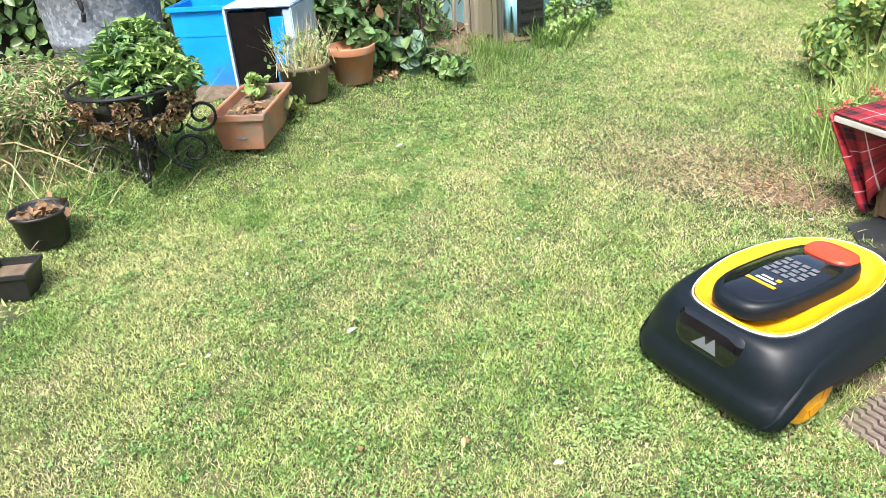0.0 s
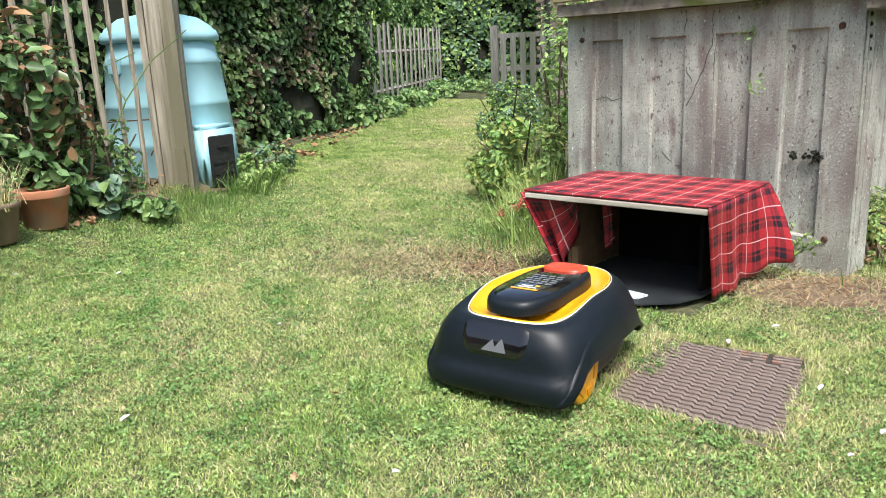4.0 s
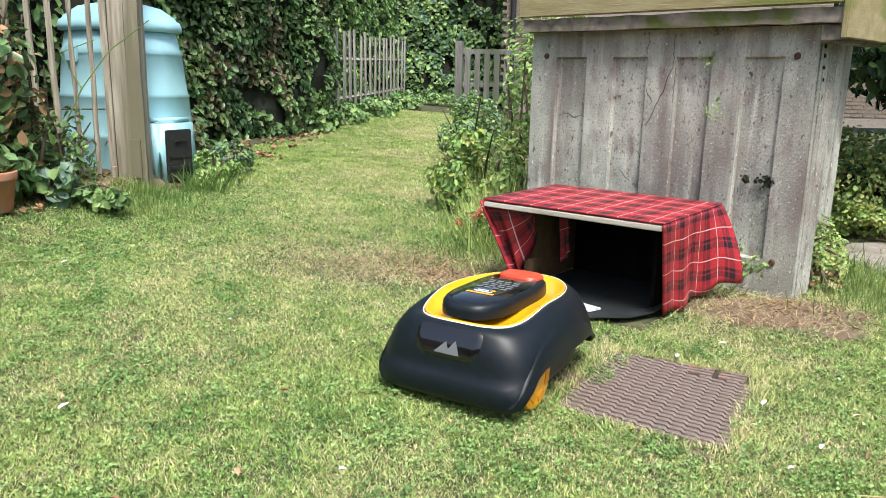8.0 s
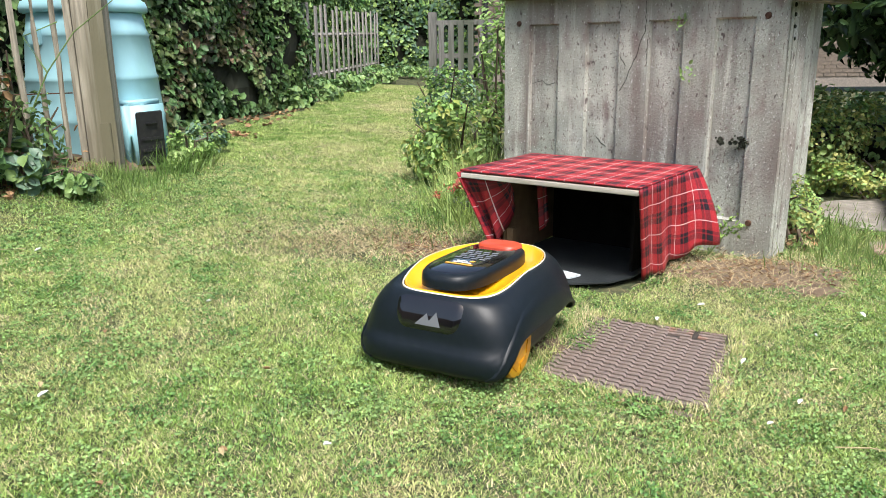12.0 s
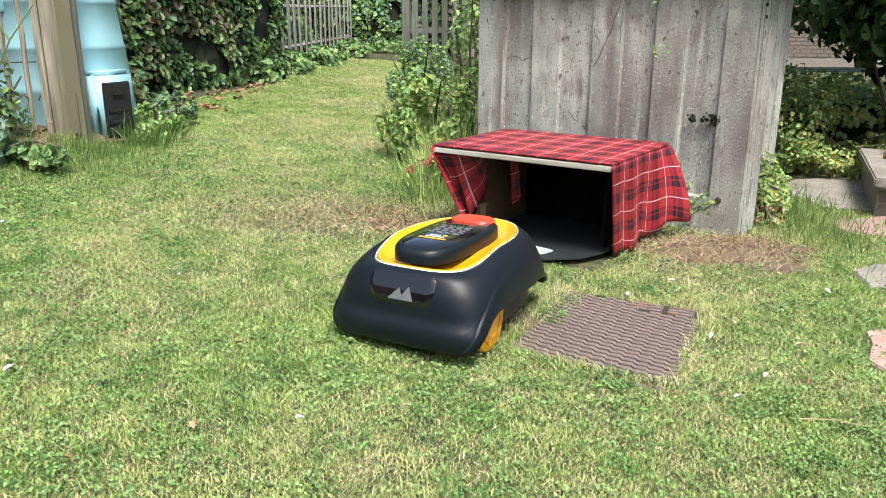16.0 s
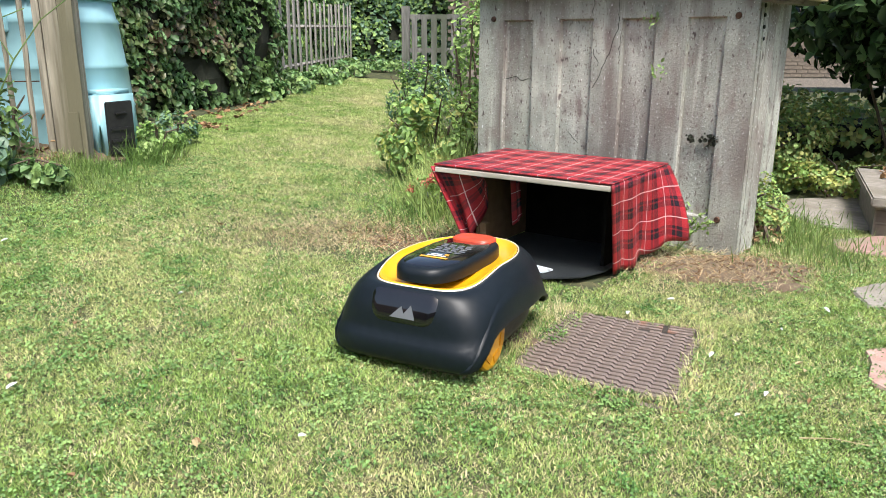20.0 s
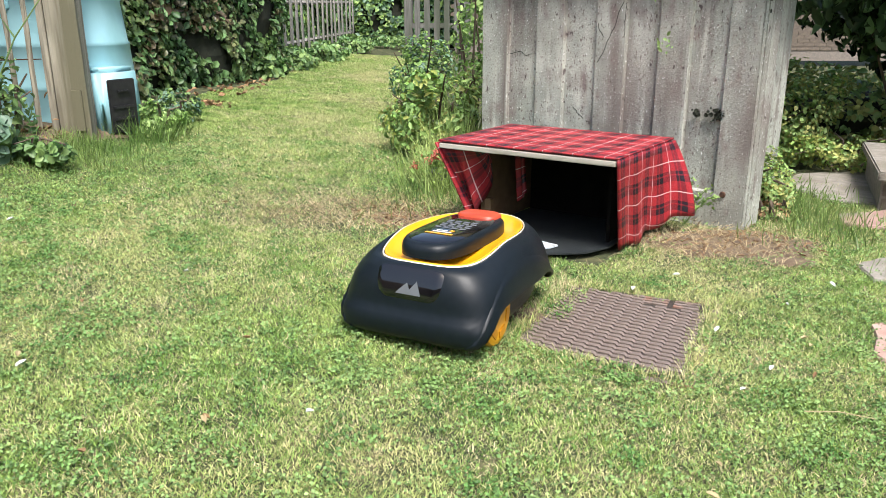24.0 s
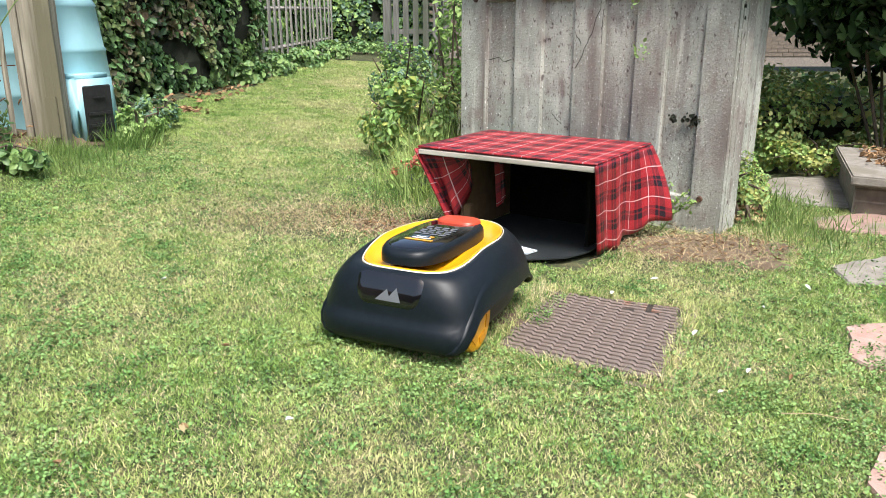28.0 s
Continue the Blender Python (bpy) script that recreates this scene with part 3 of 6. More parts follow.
M_PLAID = plaid()
M_BOARD = mat("painted_board_edge", (0.45, 0.42, 0.35), (0.58, 0.55, 0.47), 30, 0.8, bump=0.4, c=(0.25, 0.22, 0.16), c_scale=9, stretch=(0.2, 1, 1))
M_CARD = mat("brown_board", (0.11, 0.068, 0.032), (0.15, 0.095, 0.048), 25, 0.85, bump=0.2)
# shade inside the shelter put into near-black; also the tub's dark inside
M_SHADEBLACK = mat("shade_black", (0.004, 0.0035, 0.003), (0.007, 0.006, 0.005), 25, 0.9, bump=0.2, spec=0.15)
# slate coloured darker than it is, for the shade in the shelter's mouth
M_MAT = mat("slate_plastic", (0.014, 0.018, 0.020), (0.024, 0.028, 0.030), 12, 0.6, c=(0.05, 0.046, 0.038), c_scale=6, c_low=0.6, c_high=0.75, bump=0.2)
M_PALEBLUE = mat("pale_plate", (0.55, 0.62, 0.66), (0.66, 0.72, 0.75), 20, 0.5, c=(0.35, 0.38, 0.38), c_scale=30)

SW, SD, SH = 0.836, 0.63, 0.425
SHELTER = pose(0.061, 3.063, 0.0, 0, 0, -32.2)


def cloth(name, grid, uvs, parent, label=""):
    """A rug sheet from rows of points with its own weave coordinates."""
    bm = bmesh.new()
    layer = bm.loops.layers.uv.new("weave")
    vs = [[bm.verts.new(p) for p in row] for row in grid]
    for i in range(len(vs) - 1):
        for j in range(len(vs[0]) - 1):
            f = bm.faces.new((vs[i][j], vs[i][j + 1], vs[i + 1][j + 1], vs[i + 1][j]))
            for lp, (a, b) in zip(f.loops, ((i, j), (i, j + 1), (i + 1, j + 1), (i + 1, j))):
                lp[layer].uv = uvs[a][b]
    ob = part(name, bm, M_PLAID, parent, label, smooth=True)
    s = ob.modifiers.new("thickness", "SOLIDIFY")
    s.thickness = 0.006
    return ob


def build_shelter():
    s = thing("mower_shelter", SHELTER, "low board box open at the front, for the mower", "shelter")
    z = SH - 0.002
    part("top_board", block(0, SW, 0, SD, z - 0.022, z), M_BOARD, s, "pale painted top board", bevel=0.003)
    part("side_board", block(0.135, 0.15, 0.14, SD - 0.02, 0.03, z - 0.024), M_CARD, s, "brown board side", bevel=0.002)
    # these two boards carry the shelter's inner shade in their colour
    part("side_board", block(SW - 0.115, SW - 0.10, 0.22, SD - 0.02, 0.0, z - 0.024), M_SHADEBLACK, s)
    part("back_board", block(0.151, SW - 0.1155, SD - 0.04, SD - 0.02, 0.0, z - 0.024), M_SHADEBLACK, s)
    part("corner_block", block(0.151, 0.185, 0.145, 0.185, 0.04, 0.16), M_CARD, s, "small wooden block", bevel=0.003)
    # rug
    r = thing("tartan_rug", SHELTER, "red tartan rug draped over the box shelter", "rug")
    P = 0.135
    N = 26
    g1, u1 = [], []
    for i in range(N + 1):
        x = -0.004 + (SW + 0.012) * i / N
        row, uv = [], []
        for j in range(N + 1):
            y = 0.003 + (SD + 0.008) * j / N
            k = noise.noise(Vector((x * 6, y * 5, 3)))
            edge = 0.006 if (j == 0 and 0.2 < i / N) else 0.0
            row.append((x, y + edge * (0.5 + 0.5 * noise.noise(Vector((x * 20, 0, 0)))), SH + 0.003 + 0.0014 * (k + 1)))
            uv.append((x / P + 0.015 * k, y / P + 0.02 * k))
        g1.append(row)
        u1.append(uv)
    cloth("top_cloth", g1, u1, r)

    def drape(side, n=44, m=14):
        grid, uvs = [], []
        for i in range(n + 1):
            v = i / n
            y = -0.006 + (SD + 0.02) * v
            row, uv = [], []
            for j in range(m + 1):
                t = j / m
                fold = math.sin(v * 21 + 1.2 * math.sin(v * 6)) * 0.5 + 0.5 * noise.noise(Vector((v * 7, t * 1.5, side)))
                if side > 0:
                    drop = SH - 0.015 - 0.10 * v * v
                    out = 0.012 + t * (0.022 * fold + 0.01) + 0.16 * t * (1.15 - t * 0.6) * sstep(0.62, 1.0, v)
                    x = SW + out - 0.05 * t * (1 - v)
                    yy = y + 0.17 * t * (1 - v) + 0.03 * t * sstep(0.8, 1, v)
                    zz = SH + 0.004 - drop * t - 0.02 * t * sstep(0.7, 1, v) + 0.012 * math.sin(v * 17) * t
                else:
                    drop = SH - 0.05 - 0.04 * v
                    x = -0.012 + t * (0.13 - 0.02 * v) + 0.018 * fold * t
                    yy = y + 0.10 * t * (1 - v)
                    zz = SH - drop * t
                row.append((float(x), float(yy), float(zz)))
                uv.append((((SW if side > 0 else 0) + side * drop * t) / P, y / P + 0.05 * fold * t))
            grid.append(row)
            uvs.append(uv)
        return cloth("side_drape", grid, uvs, r)

    drape(1)
    drape(-1)
    # folded front corner hanging inside the mouth
    grid, uvs = [], []
    for i in range(13):
        v = i / 12
        row, uv = [], []
        for j in range(11):
            t = j / 10
            w = 0.20 * (1 - 0.62 * t)
            x = -0.004 + 0.115 * t + w * v
            row.append((x, 0.02 + 0.09 * t + 0.03 * math.sin(v * 9 + t) * (0.3 + t) + 0.05 * v, SH - 0.034 - (0.325 - 0.30 * v * v * (1 - 0.1 * t)) * t))
            uv.append((v * 0.20 / P, t * 0.33 / P))
        grid.append(row)
        uvs.append(uv)
    cloth("corner_fold", grid, uvs, r)
    grid = [[(0.22 + 0.05 * v + 0.02 * t, 0.30 + 0.02 * math.sin(6 * v), SH - 0.036 - 0.26 * t * (1 - 0.2 * v)) for t in np.linspace(0, 1, 7)] for v in np.linspace(0, 1, 7)]
    uvs = [[(v * 0.06 / P, t * 0.26 / P) for t in np.linspace(0, 1, 7)] for v in np.linspace(0, 1, 7)]
    cloth("inner_fold", grid, uvs, r)
    # floor sheet and plate
    bm = bmesh.new()
    rim = [(0.145, 0.0), (0.28, -0.085), (0.45, -0.125), (0.60, -0.075), (0.72, 0.03), (SW - 0.07, 0.16), (SW - 0.07, SD - 0.05), (0.155, SD - 0.05)]
    lo, hi = [bm.verts.new((x, y, 0.024)) for x, y in rim], [bm.verts.new((x, y, 0.030)) for x, y in rim]
    bm.faces.new(hi)
    bm.faces.new(lo[::-1])
    for k in range(8):
        bm.faces.new((lo[k], lo[(k + 1) % 8], hi[(k + 1) % 8], hi[k]))
    tagged(part("floor_sheet", bm, M_MAT, None), "slate-grey plastic base sheet on the turf, darkened for the shelter's shade", "base sheet").matrix_world = SHELTER
    bm = bmesh.new()
    pts = [(0.415, -0.015), (0.50, -0.055), (0.575, -0.03), (0.59, 0.03), (0.50, 0.045)]
    lo = [bm.verts.new((x, y, 0.034)) for x, y in pts]
    hi = [bm.verts.new((x, y, 0.041)) for x, y in pts]
    bm.faces.new(hi)
    bm.faces.new(lo[::-1])
    for k in range(5):
        bm.faces.new((lo[k], lo[(k + 1) % 5], hi[(k + 1) % 5], hi[k]))
    o = part("plastic_plate", bm, M_PALEBLUE)
    o.matrix_world = SHELTER
    tagged(o, "pale blue-white plastic plate on the base sheet", "plate")


build_shelter()


# ---- drain cover ----
M_IRON = mat("rusty_iron", (0.17, 0.13, 0.108), (0.27, 0.215, 0.185), 45, 0.75, metal=0.2, bump=0.8, bump_scale=200, c=(0.34, 0.15, 0.085), c_scale=13, c_low=0.50, c_high=0.68)
# darker iron for the plate between the tread bars
M_IRONGAP = mat("gap_iron", (0.028, 0.022, 0.018), (0.06, 0.048, 0.038), 60, 0.9, bump=0.8, bump_scale=200)
COVER = pose(0.81, 1.60, 0.004, 0, 0, -22.5)


def build_cover():
    c = thing("drain_cover", COVER, "rusty cast iron drain cover with zigzag tread in the lawn", "drain cover")
    W, D = 0.52, 0.63
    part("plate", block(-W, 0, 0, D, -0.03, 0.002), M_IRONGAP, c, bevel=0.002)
    part("frame", block(-W - 0.03, -W - 0.004, -0.03, D + 0.03, -0.03, -0.002), M_IRON, c)
    part("frame", block(0.004, 0.03, -0.03, D + 0.03, -0.03, -0.002), M_IRON, c)
    part("frame", block(-W, 0, -0.03, -0.004, -0.03, -0.002), M_IRON, c)
    part("frame", block(-W, 0, D + 0.004, D + 0.03, -0.03, -0.002), M_IRON, c)
    # tread: stepped bars in rows
    bm = bmesh.new()
    outline = [(0.0, 0.0), (0.032, 0.0), (0.0415, -0.013), (0.0415, 0.0035), (0.032, 0.0165), (0.0, 0.0165)]
    lo, hi = [bm.verts.new((x, y, 0.001)) for x, y in outline], [bm.verts.new((x, y, 0.0065)) for x, y in outline]
    for a in range(6):
        bm.faces.new((lo[a], lo[(a + 1) % 6], hi[(a + 1) % 6], hi[a]))
    bm.faces.new(hi)
    first = part("tread_bar", bm, M_IRON, c)
    k = 0
    for r in range(0, 33):
        for q in range(12):
            y = 0.016 + r * 0.0275 - q * 0.013
            if y < 0.018 or y > 0.60 or (y > 0.52 and q > 6) or k > 298:
                continue
            o = first if k == 0 else first.copy()
            if k:
                scene.collection.objects.link(o)
            o.location = (-W + 0.006 + q * 0.0424, y + random.uniform(-0.0008, 0.0008), random.uniform(-0.0008, 0.0006))
            k += 1
    for a in range(2):
        bm = bmesh.new()
        x = -0.225 + a * 0.105
        for y in (0.545, 0.57, 0.595):
            box(bm, x, x + 0.085, y, y + 0.013, 0.001, 0.008)
        part("raised_mark", bm, M_IRON, c)


build_cover()

# ---- robot mower ----
M_SHELL = mat("charcoal_shell", (0.004, 0.0075, 0.0105), (0.0065, 0.0105, 0.0145), 60, 0.42, bump=0.06, bump_scale=900, spec=0.32)
M_GLOSSBLK = mat("gloss_black", (0.004, 0.004, 0.005), (0.007, 0.007, 0.008), 20, 0.07, coat=0.8)
M_YELLOW = mat("amber_plastic", (0.80, 0.36, 0.008), (0.84, 0.40, 0.012), 8, 0.28, coat=0.3)
M_RED = mat("orange_red_plastic", (0.50, 0.055, 0.02), (0.55, 0.07, 0.03), 8, 0.35)
M_RIMGLARE = mat("rim_glare_cream", (0.72, 0.66, 0.52), (0.78, 0.72, 0.6), 10, 0.3, coat=0.3)
M_WHITE = mat("white_print", (0.75, 0.75, 0.73), None, rough=0.5)
M_GREYPRINT = mat("grey_print", (0.13, 0.14, 0.15), None, rough=0.4)
HULL = np.array([  # v, half width, half length, centre, height, slope
    (0, 0.257, 0.3596, 0, 0.042, 0), (0.1, 0.2678, 0.3735, 0, 0.0636, 0), (0.2, 0.2689, 0.3735, 0, 0.1007, -0.005), (0.235, 0.2668, 0.3689, 0, 0.1124, -0.006), (0.26, 0.2603, 0.3608, 0, 0.1198, -0.008),
    (0.34, 0.257, 0.355, 0, 0.1431, -0.01), (0.45, 0.2506, 0.348, -0.00348, 0.1728, -0.015), (0.57, 0.2419, 0.3387, -0.0058, 0.2056, -0.018), (0.67, 0.23, 0.3283, -0.00696, 0.2321, -0.02),
    (0.77, 0.216, 0.3167, -0.00928, 0.2555, -0.022), (0.86, 0.202, 0.3039, -0.0116, 0.2703, -0.025), (0.94, 0.189, 0.2923, -0.0116, 0.2798, -0.025), (1, 0.1793, 0.2842, -0.0116, 0.282, -0.025)])
RIM = 0.2825  # height of the rim at the middle


def hull(th, v, grow=0.0):
    a, b, yc, z, sl = (float(np.interp(v, HULL[:, 0], HULL[:, k])) for k in range(1, 6))
    c, s = math.cos(th), math.sin(th)
    p = 3.0 - 0.5 * v + 3.4 * (1 - 0.7 * v) * float(sstep(0.3, -0.5, s))
    k = (abs(c) ** p + abs(s) ** p) ** (-1 / p)
    nose = 1 - 0.14 * max(0, s) ** 2 + 0.03 * max(0, -s) * (1 - v)
    x, y = (a + grow) * c * k * nose, (b + grow) * s * k + yc
    return Vector((x, y, z + sl * y - 0.034 * v ** 3 * float(sstep(-0.04, -0.27, y))))


def lip(th):
    """Where the hull's lower edge runs: low at tail and nose, high over the sides."""
    c = abs(math.cos(th))
    return 0.02 + 0.33 * float(sstep(0.62, 0.86, c)) * (1.0 if math.sin(th) < 0.25 else float(1 - 0.6 * sstep(0.25, 0.8, math.sin(th)))) + 0.10 * max(0, math.sin(th)) ** 3


def build_mower():
    m = thing("robot_mower", pose(0.19, 2.03, g(0.19, 2.03) + 0.002, 0, 0, -25), "charcoal robot lawn mower with amber top and wheels", "robot mower")
    n, K = 96, 22

    def skin(name, lo, hi, material, grow=0.0, label="", parent=m):
        bm = bmesh.new()
        rows = []
        for k in range(K + 1):
            rows.append([bm.verts.new(hull(2 * math.pi * i / n, lo(2 * math.pi * i / n) + (hi(2 * math.pi * i / n) - lo(2 * math.pi * i / n)) * k / K, grow)) for i in range(n)])
        for a, b in zip(rows, rows[1:]):
            for i in range(n):
                bm.faces.new((a[i], a[(i + 1) % n], b[(i + 1) % n], b[i]))
        return part(name, bm, material, parent, label, smooth=True)

    top = skin("hull", lip, lambda t: 1.0, M_SHELL, 0.0, "matt charcoal upper hull")
    sol = top.modifiers.new("thickness", "SOLIDIFY")
    sol.thickness, sol.offset = 0.006, -1
    skin("lower_body", lambda t: 0.0, lambda t: min(1.0, lip(t) + 0.08), M_BLACKPL, -0.062, "black plastic lower body")
    # chassis
    bm = lathe([(0.16, 0.035), (0.19, 0.04), (0.195, 0.09), (0.18, 0.12)], 40, 1.55, 3.0)
    part("chassis", bm, M_BLACKPL, m)
    # amber dish round the console
    bm = bmesh.new()
    prof = [(0.972, 0.0, 0.002), (0.965, 0.0, 0.004), (0.945, 0.0, 0.004), (0.93, 0.0, 0.0), (0.80, 0.0, -0.022), (0.62, 0.0, -0.024), (0.3, 0.0, -0.024)]
    rows = []
    for s, _, dz in prof:
        row = []
        for i in range(n):
            q = hull(2 * math.pi * i / n, 1.0)
            x, y = q.x * s, (q.y + 0.01) * s - 0.01
            row.append(bm.verts.new((x, y, RIM - 0.025 * y + dz - 0.034 * float(sstep(-0.04, -0.27, y)))))
        rows.append(row)
    for a, b in zip(rows, rows[1:]):
        for i in range(n):
            bm.faces.new((a[i], a[(i + 1) % n], b[(i + 1) % n], b[i]))
    bm.faces.new(rows[-1])
    part("dish", bm, M_YELLOW, m, "amber plastic dish", smooth=True)
    # thin pale strip added to paint the glare along the dish's bevelled rim
    bm = bmesh.new()
    rows = []
    for sc, dz in ((1.001, -0.004), (0.999, 0.001), (0.993, 0.003), (0.985, 0.003), (0.979, 0.0)):
        row = []
        for i in range(n):
            q = hull(2 * math.pi * i / n, 1.0)
            x, y = q.x * sc, (q.y + 0.01) * sc - 0.01
            row.append(bm.verts.new((x, y, RIM - 0.025 * y + dz - 0.034 * float(sstep(-0.04, -0.27, y)))))
        rows.append(row)
    for a, b in zip(rows, rows[1:]):
        for i in range(n):
            bm.faces.new((a[i], a[(i + 1) % n], b[(i + 1) % n], b[i]))
    part("rim_glare_strip", bm, M_RIMGLARE, m, "pale cream strip standing for glare on the rim", smooth=True)
    # console
    def cap(name, sx, sy, yc, prof, material, parent, label=""):
        bm = bmesh.new()
        rows = []
        for s, h in prof:
            row = []
            for i in range(64):
                th = 2 * math.pi * i / 64
                c, w = math.cos(th), math.sin(th)
                k = (abs(c) ** 3 + abs(w) ** 3) ** (-1 / 3)
                x, y = sx * s * c * k, yc + sy * s * w * k
                row.append(bm.verts.new((x, y, RIM - 0.025 * y + h)))
            rows.append(row)
        for a, b in zip(rows, rows[1:]):
            for i in range(64):
                bm.faces.new((a[i], a[(i + 1) % 64], b[(i + 1) % 64], b[i]))
        bm.faces.new(rows[-1])
        return part(name, bm, material, parent, label, smooth=True)

    con = cap("console", 0.108, 0.235, -0.045, [(1.0, -0.024), (1.0, -0.004), (0.985, 0.010), (0.94, 0.018), (0.90, 0.0205), (0.5, 0.0225)], M_SHELL, m, "dark console")
    cap("console_cover", 0.090, 0.195, -0.058, [(1.0, 0.0205), (0.97, 0.0235), (0.5, 0.0245)], M_GLOSSBLK, con, "glossy black printed cover")
    cap("stop_button", 0.072, 0.050, 0.130, [(1.0, 0.019), (0.97, 0.028), (0.85, 0.032), (0.4, 0.033)], M_RED, con, "orange-red stop button")

    def strip(name, x0, x1, y0, y1, material, h=0.0255):
        bm = bmesh.new()
        vs = [bm.verts.new((x, y, RIM - 0.025 * y + h)) for x, y in ((x0, y0), (x1, y0), (x1, y1), (x0, y1))]
        vs += [bm.verts.new(v.co + Vector((0, 0, 0.0008))) for v in vs]
        for f in ((4, 5, 6, 7), (0, 1, 5, 4), (1, 2, 6, 5), (2, 3, 7, 6), (3, 0, 4, 7)):
            bm.faces.new([vs[i] for i in f])
        part(name, bm, material, con)

    strip("print_bar", -0.045, 0.045, -0.165, -0.152, M_YELLOW)
    strip("print_bar", -0.03, 0.03, -0.143, -0.134, M_WHITE)
    strip("print_bar", -0.025, 0.01, -0.126, -0.119, M_WHITE)
    strip("print_dot", 0.018, 0.032, -0.125, -0.111, M_YELLOW)
    for r in range(5):
        for c in range(4):
            strip("hex_mark", -0.052 + c * 0.028 + (0.006 if r % 2 else 0), -0.032 + c * 0.028 + (0.006 if r % 2 else 0), -0.09 + r * 0.022, -0.076 + r * 0.022, M_GREYPRINT)
    # rear window panel with a plain peak mark
    bm = bmesh.new()
    rows = []
    for k in range(13):
        u = k / 12
        v = 0.40 + 0.42 * u
        half = (0.36 + 0.13 * u) * (1 - 0.25 * abs(2 * u - 1) ** 5)
        rows.append([bm.verts.new(hull(-math.pi / 2 + half * (2 * i / 20 - 1), v, 0.003 if 0 < k < 12 and 0 < i < 20 else -0.001)) for i in range(21)])
    for a, b in zip(rows, rows[1:]):
        for i in range(20):
            bm.faces.new((a[i], a[i + 1], b[i + 1], b[i]))
    win = part("rear_window", bm, M_GLOSSBLK, m, "glossy black rear window", smooth=True)
    for x0, x1, pk in ((-0.15, 0.05, 0.075), (-0.02, 0.17, 0.09)):
        bm = bmesh.new()
        vs = [bm.verts.new(hull(-math.pi / 2 + t, v, 0.0045)) for t, v in ((x0, 0.47), (x1, 0.47), ((x0 * 0.3 + x1 * 0.7), 0.47 + pk * 1.8))]
        bm.faces.new(vs)
        part("peak_mark", bm, M_GREYPRINT, win)
    # smooth dark side skirts that rise from the tail corner to the shoulder
    for s in (0, math.pi):
        bm = bmesh.new()
        rows = []
        for i in range(25):
            u = i / 24
            th = -0.95 + 1.75 * u
            lo, hi = lip(th) + 0.01, lip(th) + 0.03 + 0.30 * math.sin(math.pi * min(1, u * 1.15)) ** 0.7
            rows.append([bm.verts.new(hull(th if s == 0 else math.pi - th, lo + (hi - lo) * k / 6, 0.0025 if 0 < k < 6 else 0.0)) for k in range(7)])
        for a, b in zip(rows, rows[1:]):
            for k in range(6):
                bm.faces.new((a[k], b[k], b[k + 1], a[k + 1]) if s == 0 else (a[k], a[k + 1], b[k + 1], b[k]))
        part("side_skirt", bm, M_SHELL, m, "black plastic side skirt", smooth=True)
    # wheels
    for s in (-1, 1):
        w = lathe([(0.045, -0.03), (0.088, -0.03), (0.093, -0.024), (0.093, 0.0), (0.088, 0.008), (0.076, 0.012), (0.03, 0.013)], 36)
        bmesh.ops.rotate(w, verts=w.verts[:], matrix=Matrix.Rotation(radians(90 * s), 3, "Y"))
        bmesh.ops.translate(w, verts=w.verts[:], vec=(s * 0.204, -0.185, 0.093))
        wheel = part("wheel", w, M_YELLOW, m, "amber plastic drive wheel", smooth=False)
        # flat plates in darker amber stand for the shaded pockets between spokes
        for k in range(6):
            a = k * math.pi / 3 + 0.3
            bm = block(-0.012, 0.012, -0.02, 0.02, -0.002, 0.002)
            bmesh.ops.rotate(bm, verts=bm.verts[:], matrix=Matrix.Rotation(radians(90), 3, "Y"))
            bmesh.ops.rotate(bm, verts=bm.verts[:], matrix=Matrix.Rotation(a, 3, "X"))
            bmesh.ops.translate(bm, verts=bm.verts[:], vec=(s * 0.2175, -0.185 - 0.055 * math.sin(a), 0.093 + 0.055 * math.cos(a)))
            part("spoke_pocket", bm, M_YELLOW2, wheel)
        w = lathe([(0.01, -0.02), (0.034, -0.02), (0.038, 0.0), (0.034, 0.02), (0.01, 0.02)], 18)
        bmesh.ops.rotate(w, verts=w.verts[:], matrix=Matrix.Rotation(radians(90), 3, "Y"))
        bmesh.ops.translate(w, verts=w.verts[:], vec=(s * 0.12, 0.25, 0.036))
        part("castor", w, M_BLACKPL, m)


M_YELLOW2 = mat("amber_plastic_shade", (0.62, 0.25, 0.006), (0.66, 0.28, 0.01), 8, 0.4)
build_mower()


# ---- where the turf grows ----
def inside(x, y, m, x0, x1, y0, y1):
    c, s = m[0][0], m[1][0]
    dx, dy = x - m[0][3], y - m[1][3]
    u, v = c * dx + s * dy, -s * dx + c * dy
    return (u > x0) & (u < x1) & (v > y0) & (v < y1)


def lawn_mask(x, y):
    w = 0.012 * wob(x, y, 38, 1)
    ok = ~inside(x + w, y + w, COVER, -0.51, -0.012, 0.02, 0.61) | inside(x, y, COVER, -0.6, -0.40 + 0.02 * wob(x, y, 40, 3), 0.27, 0.9)
    ok &= ~inside(x, y, SHELTER, 0.12, SW - 0.03, -0.03, SD)
    ok &= ~inside(x, y, BUNKER, 0.0, BW + 0.01, -0.01, BD)
    return ok


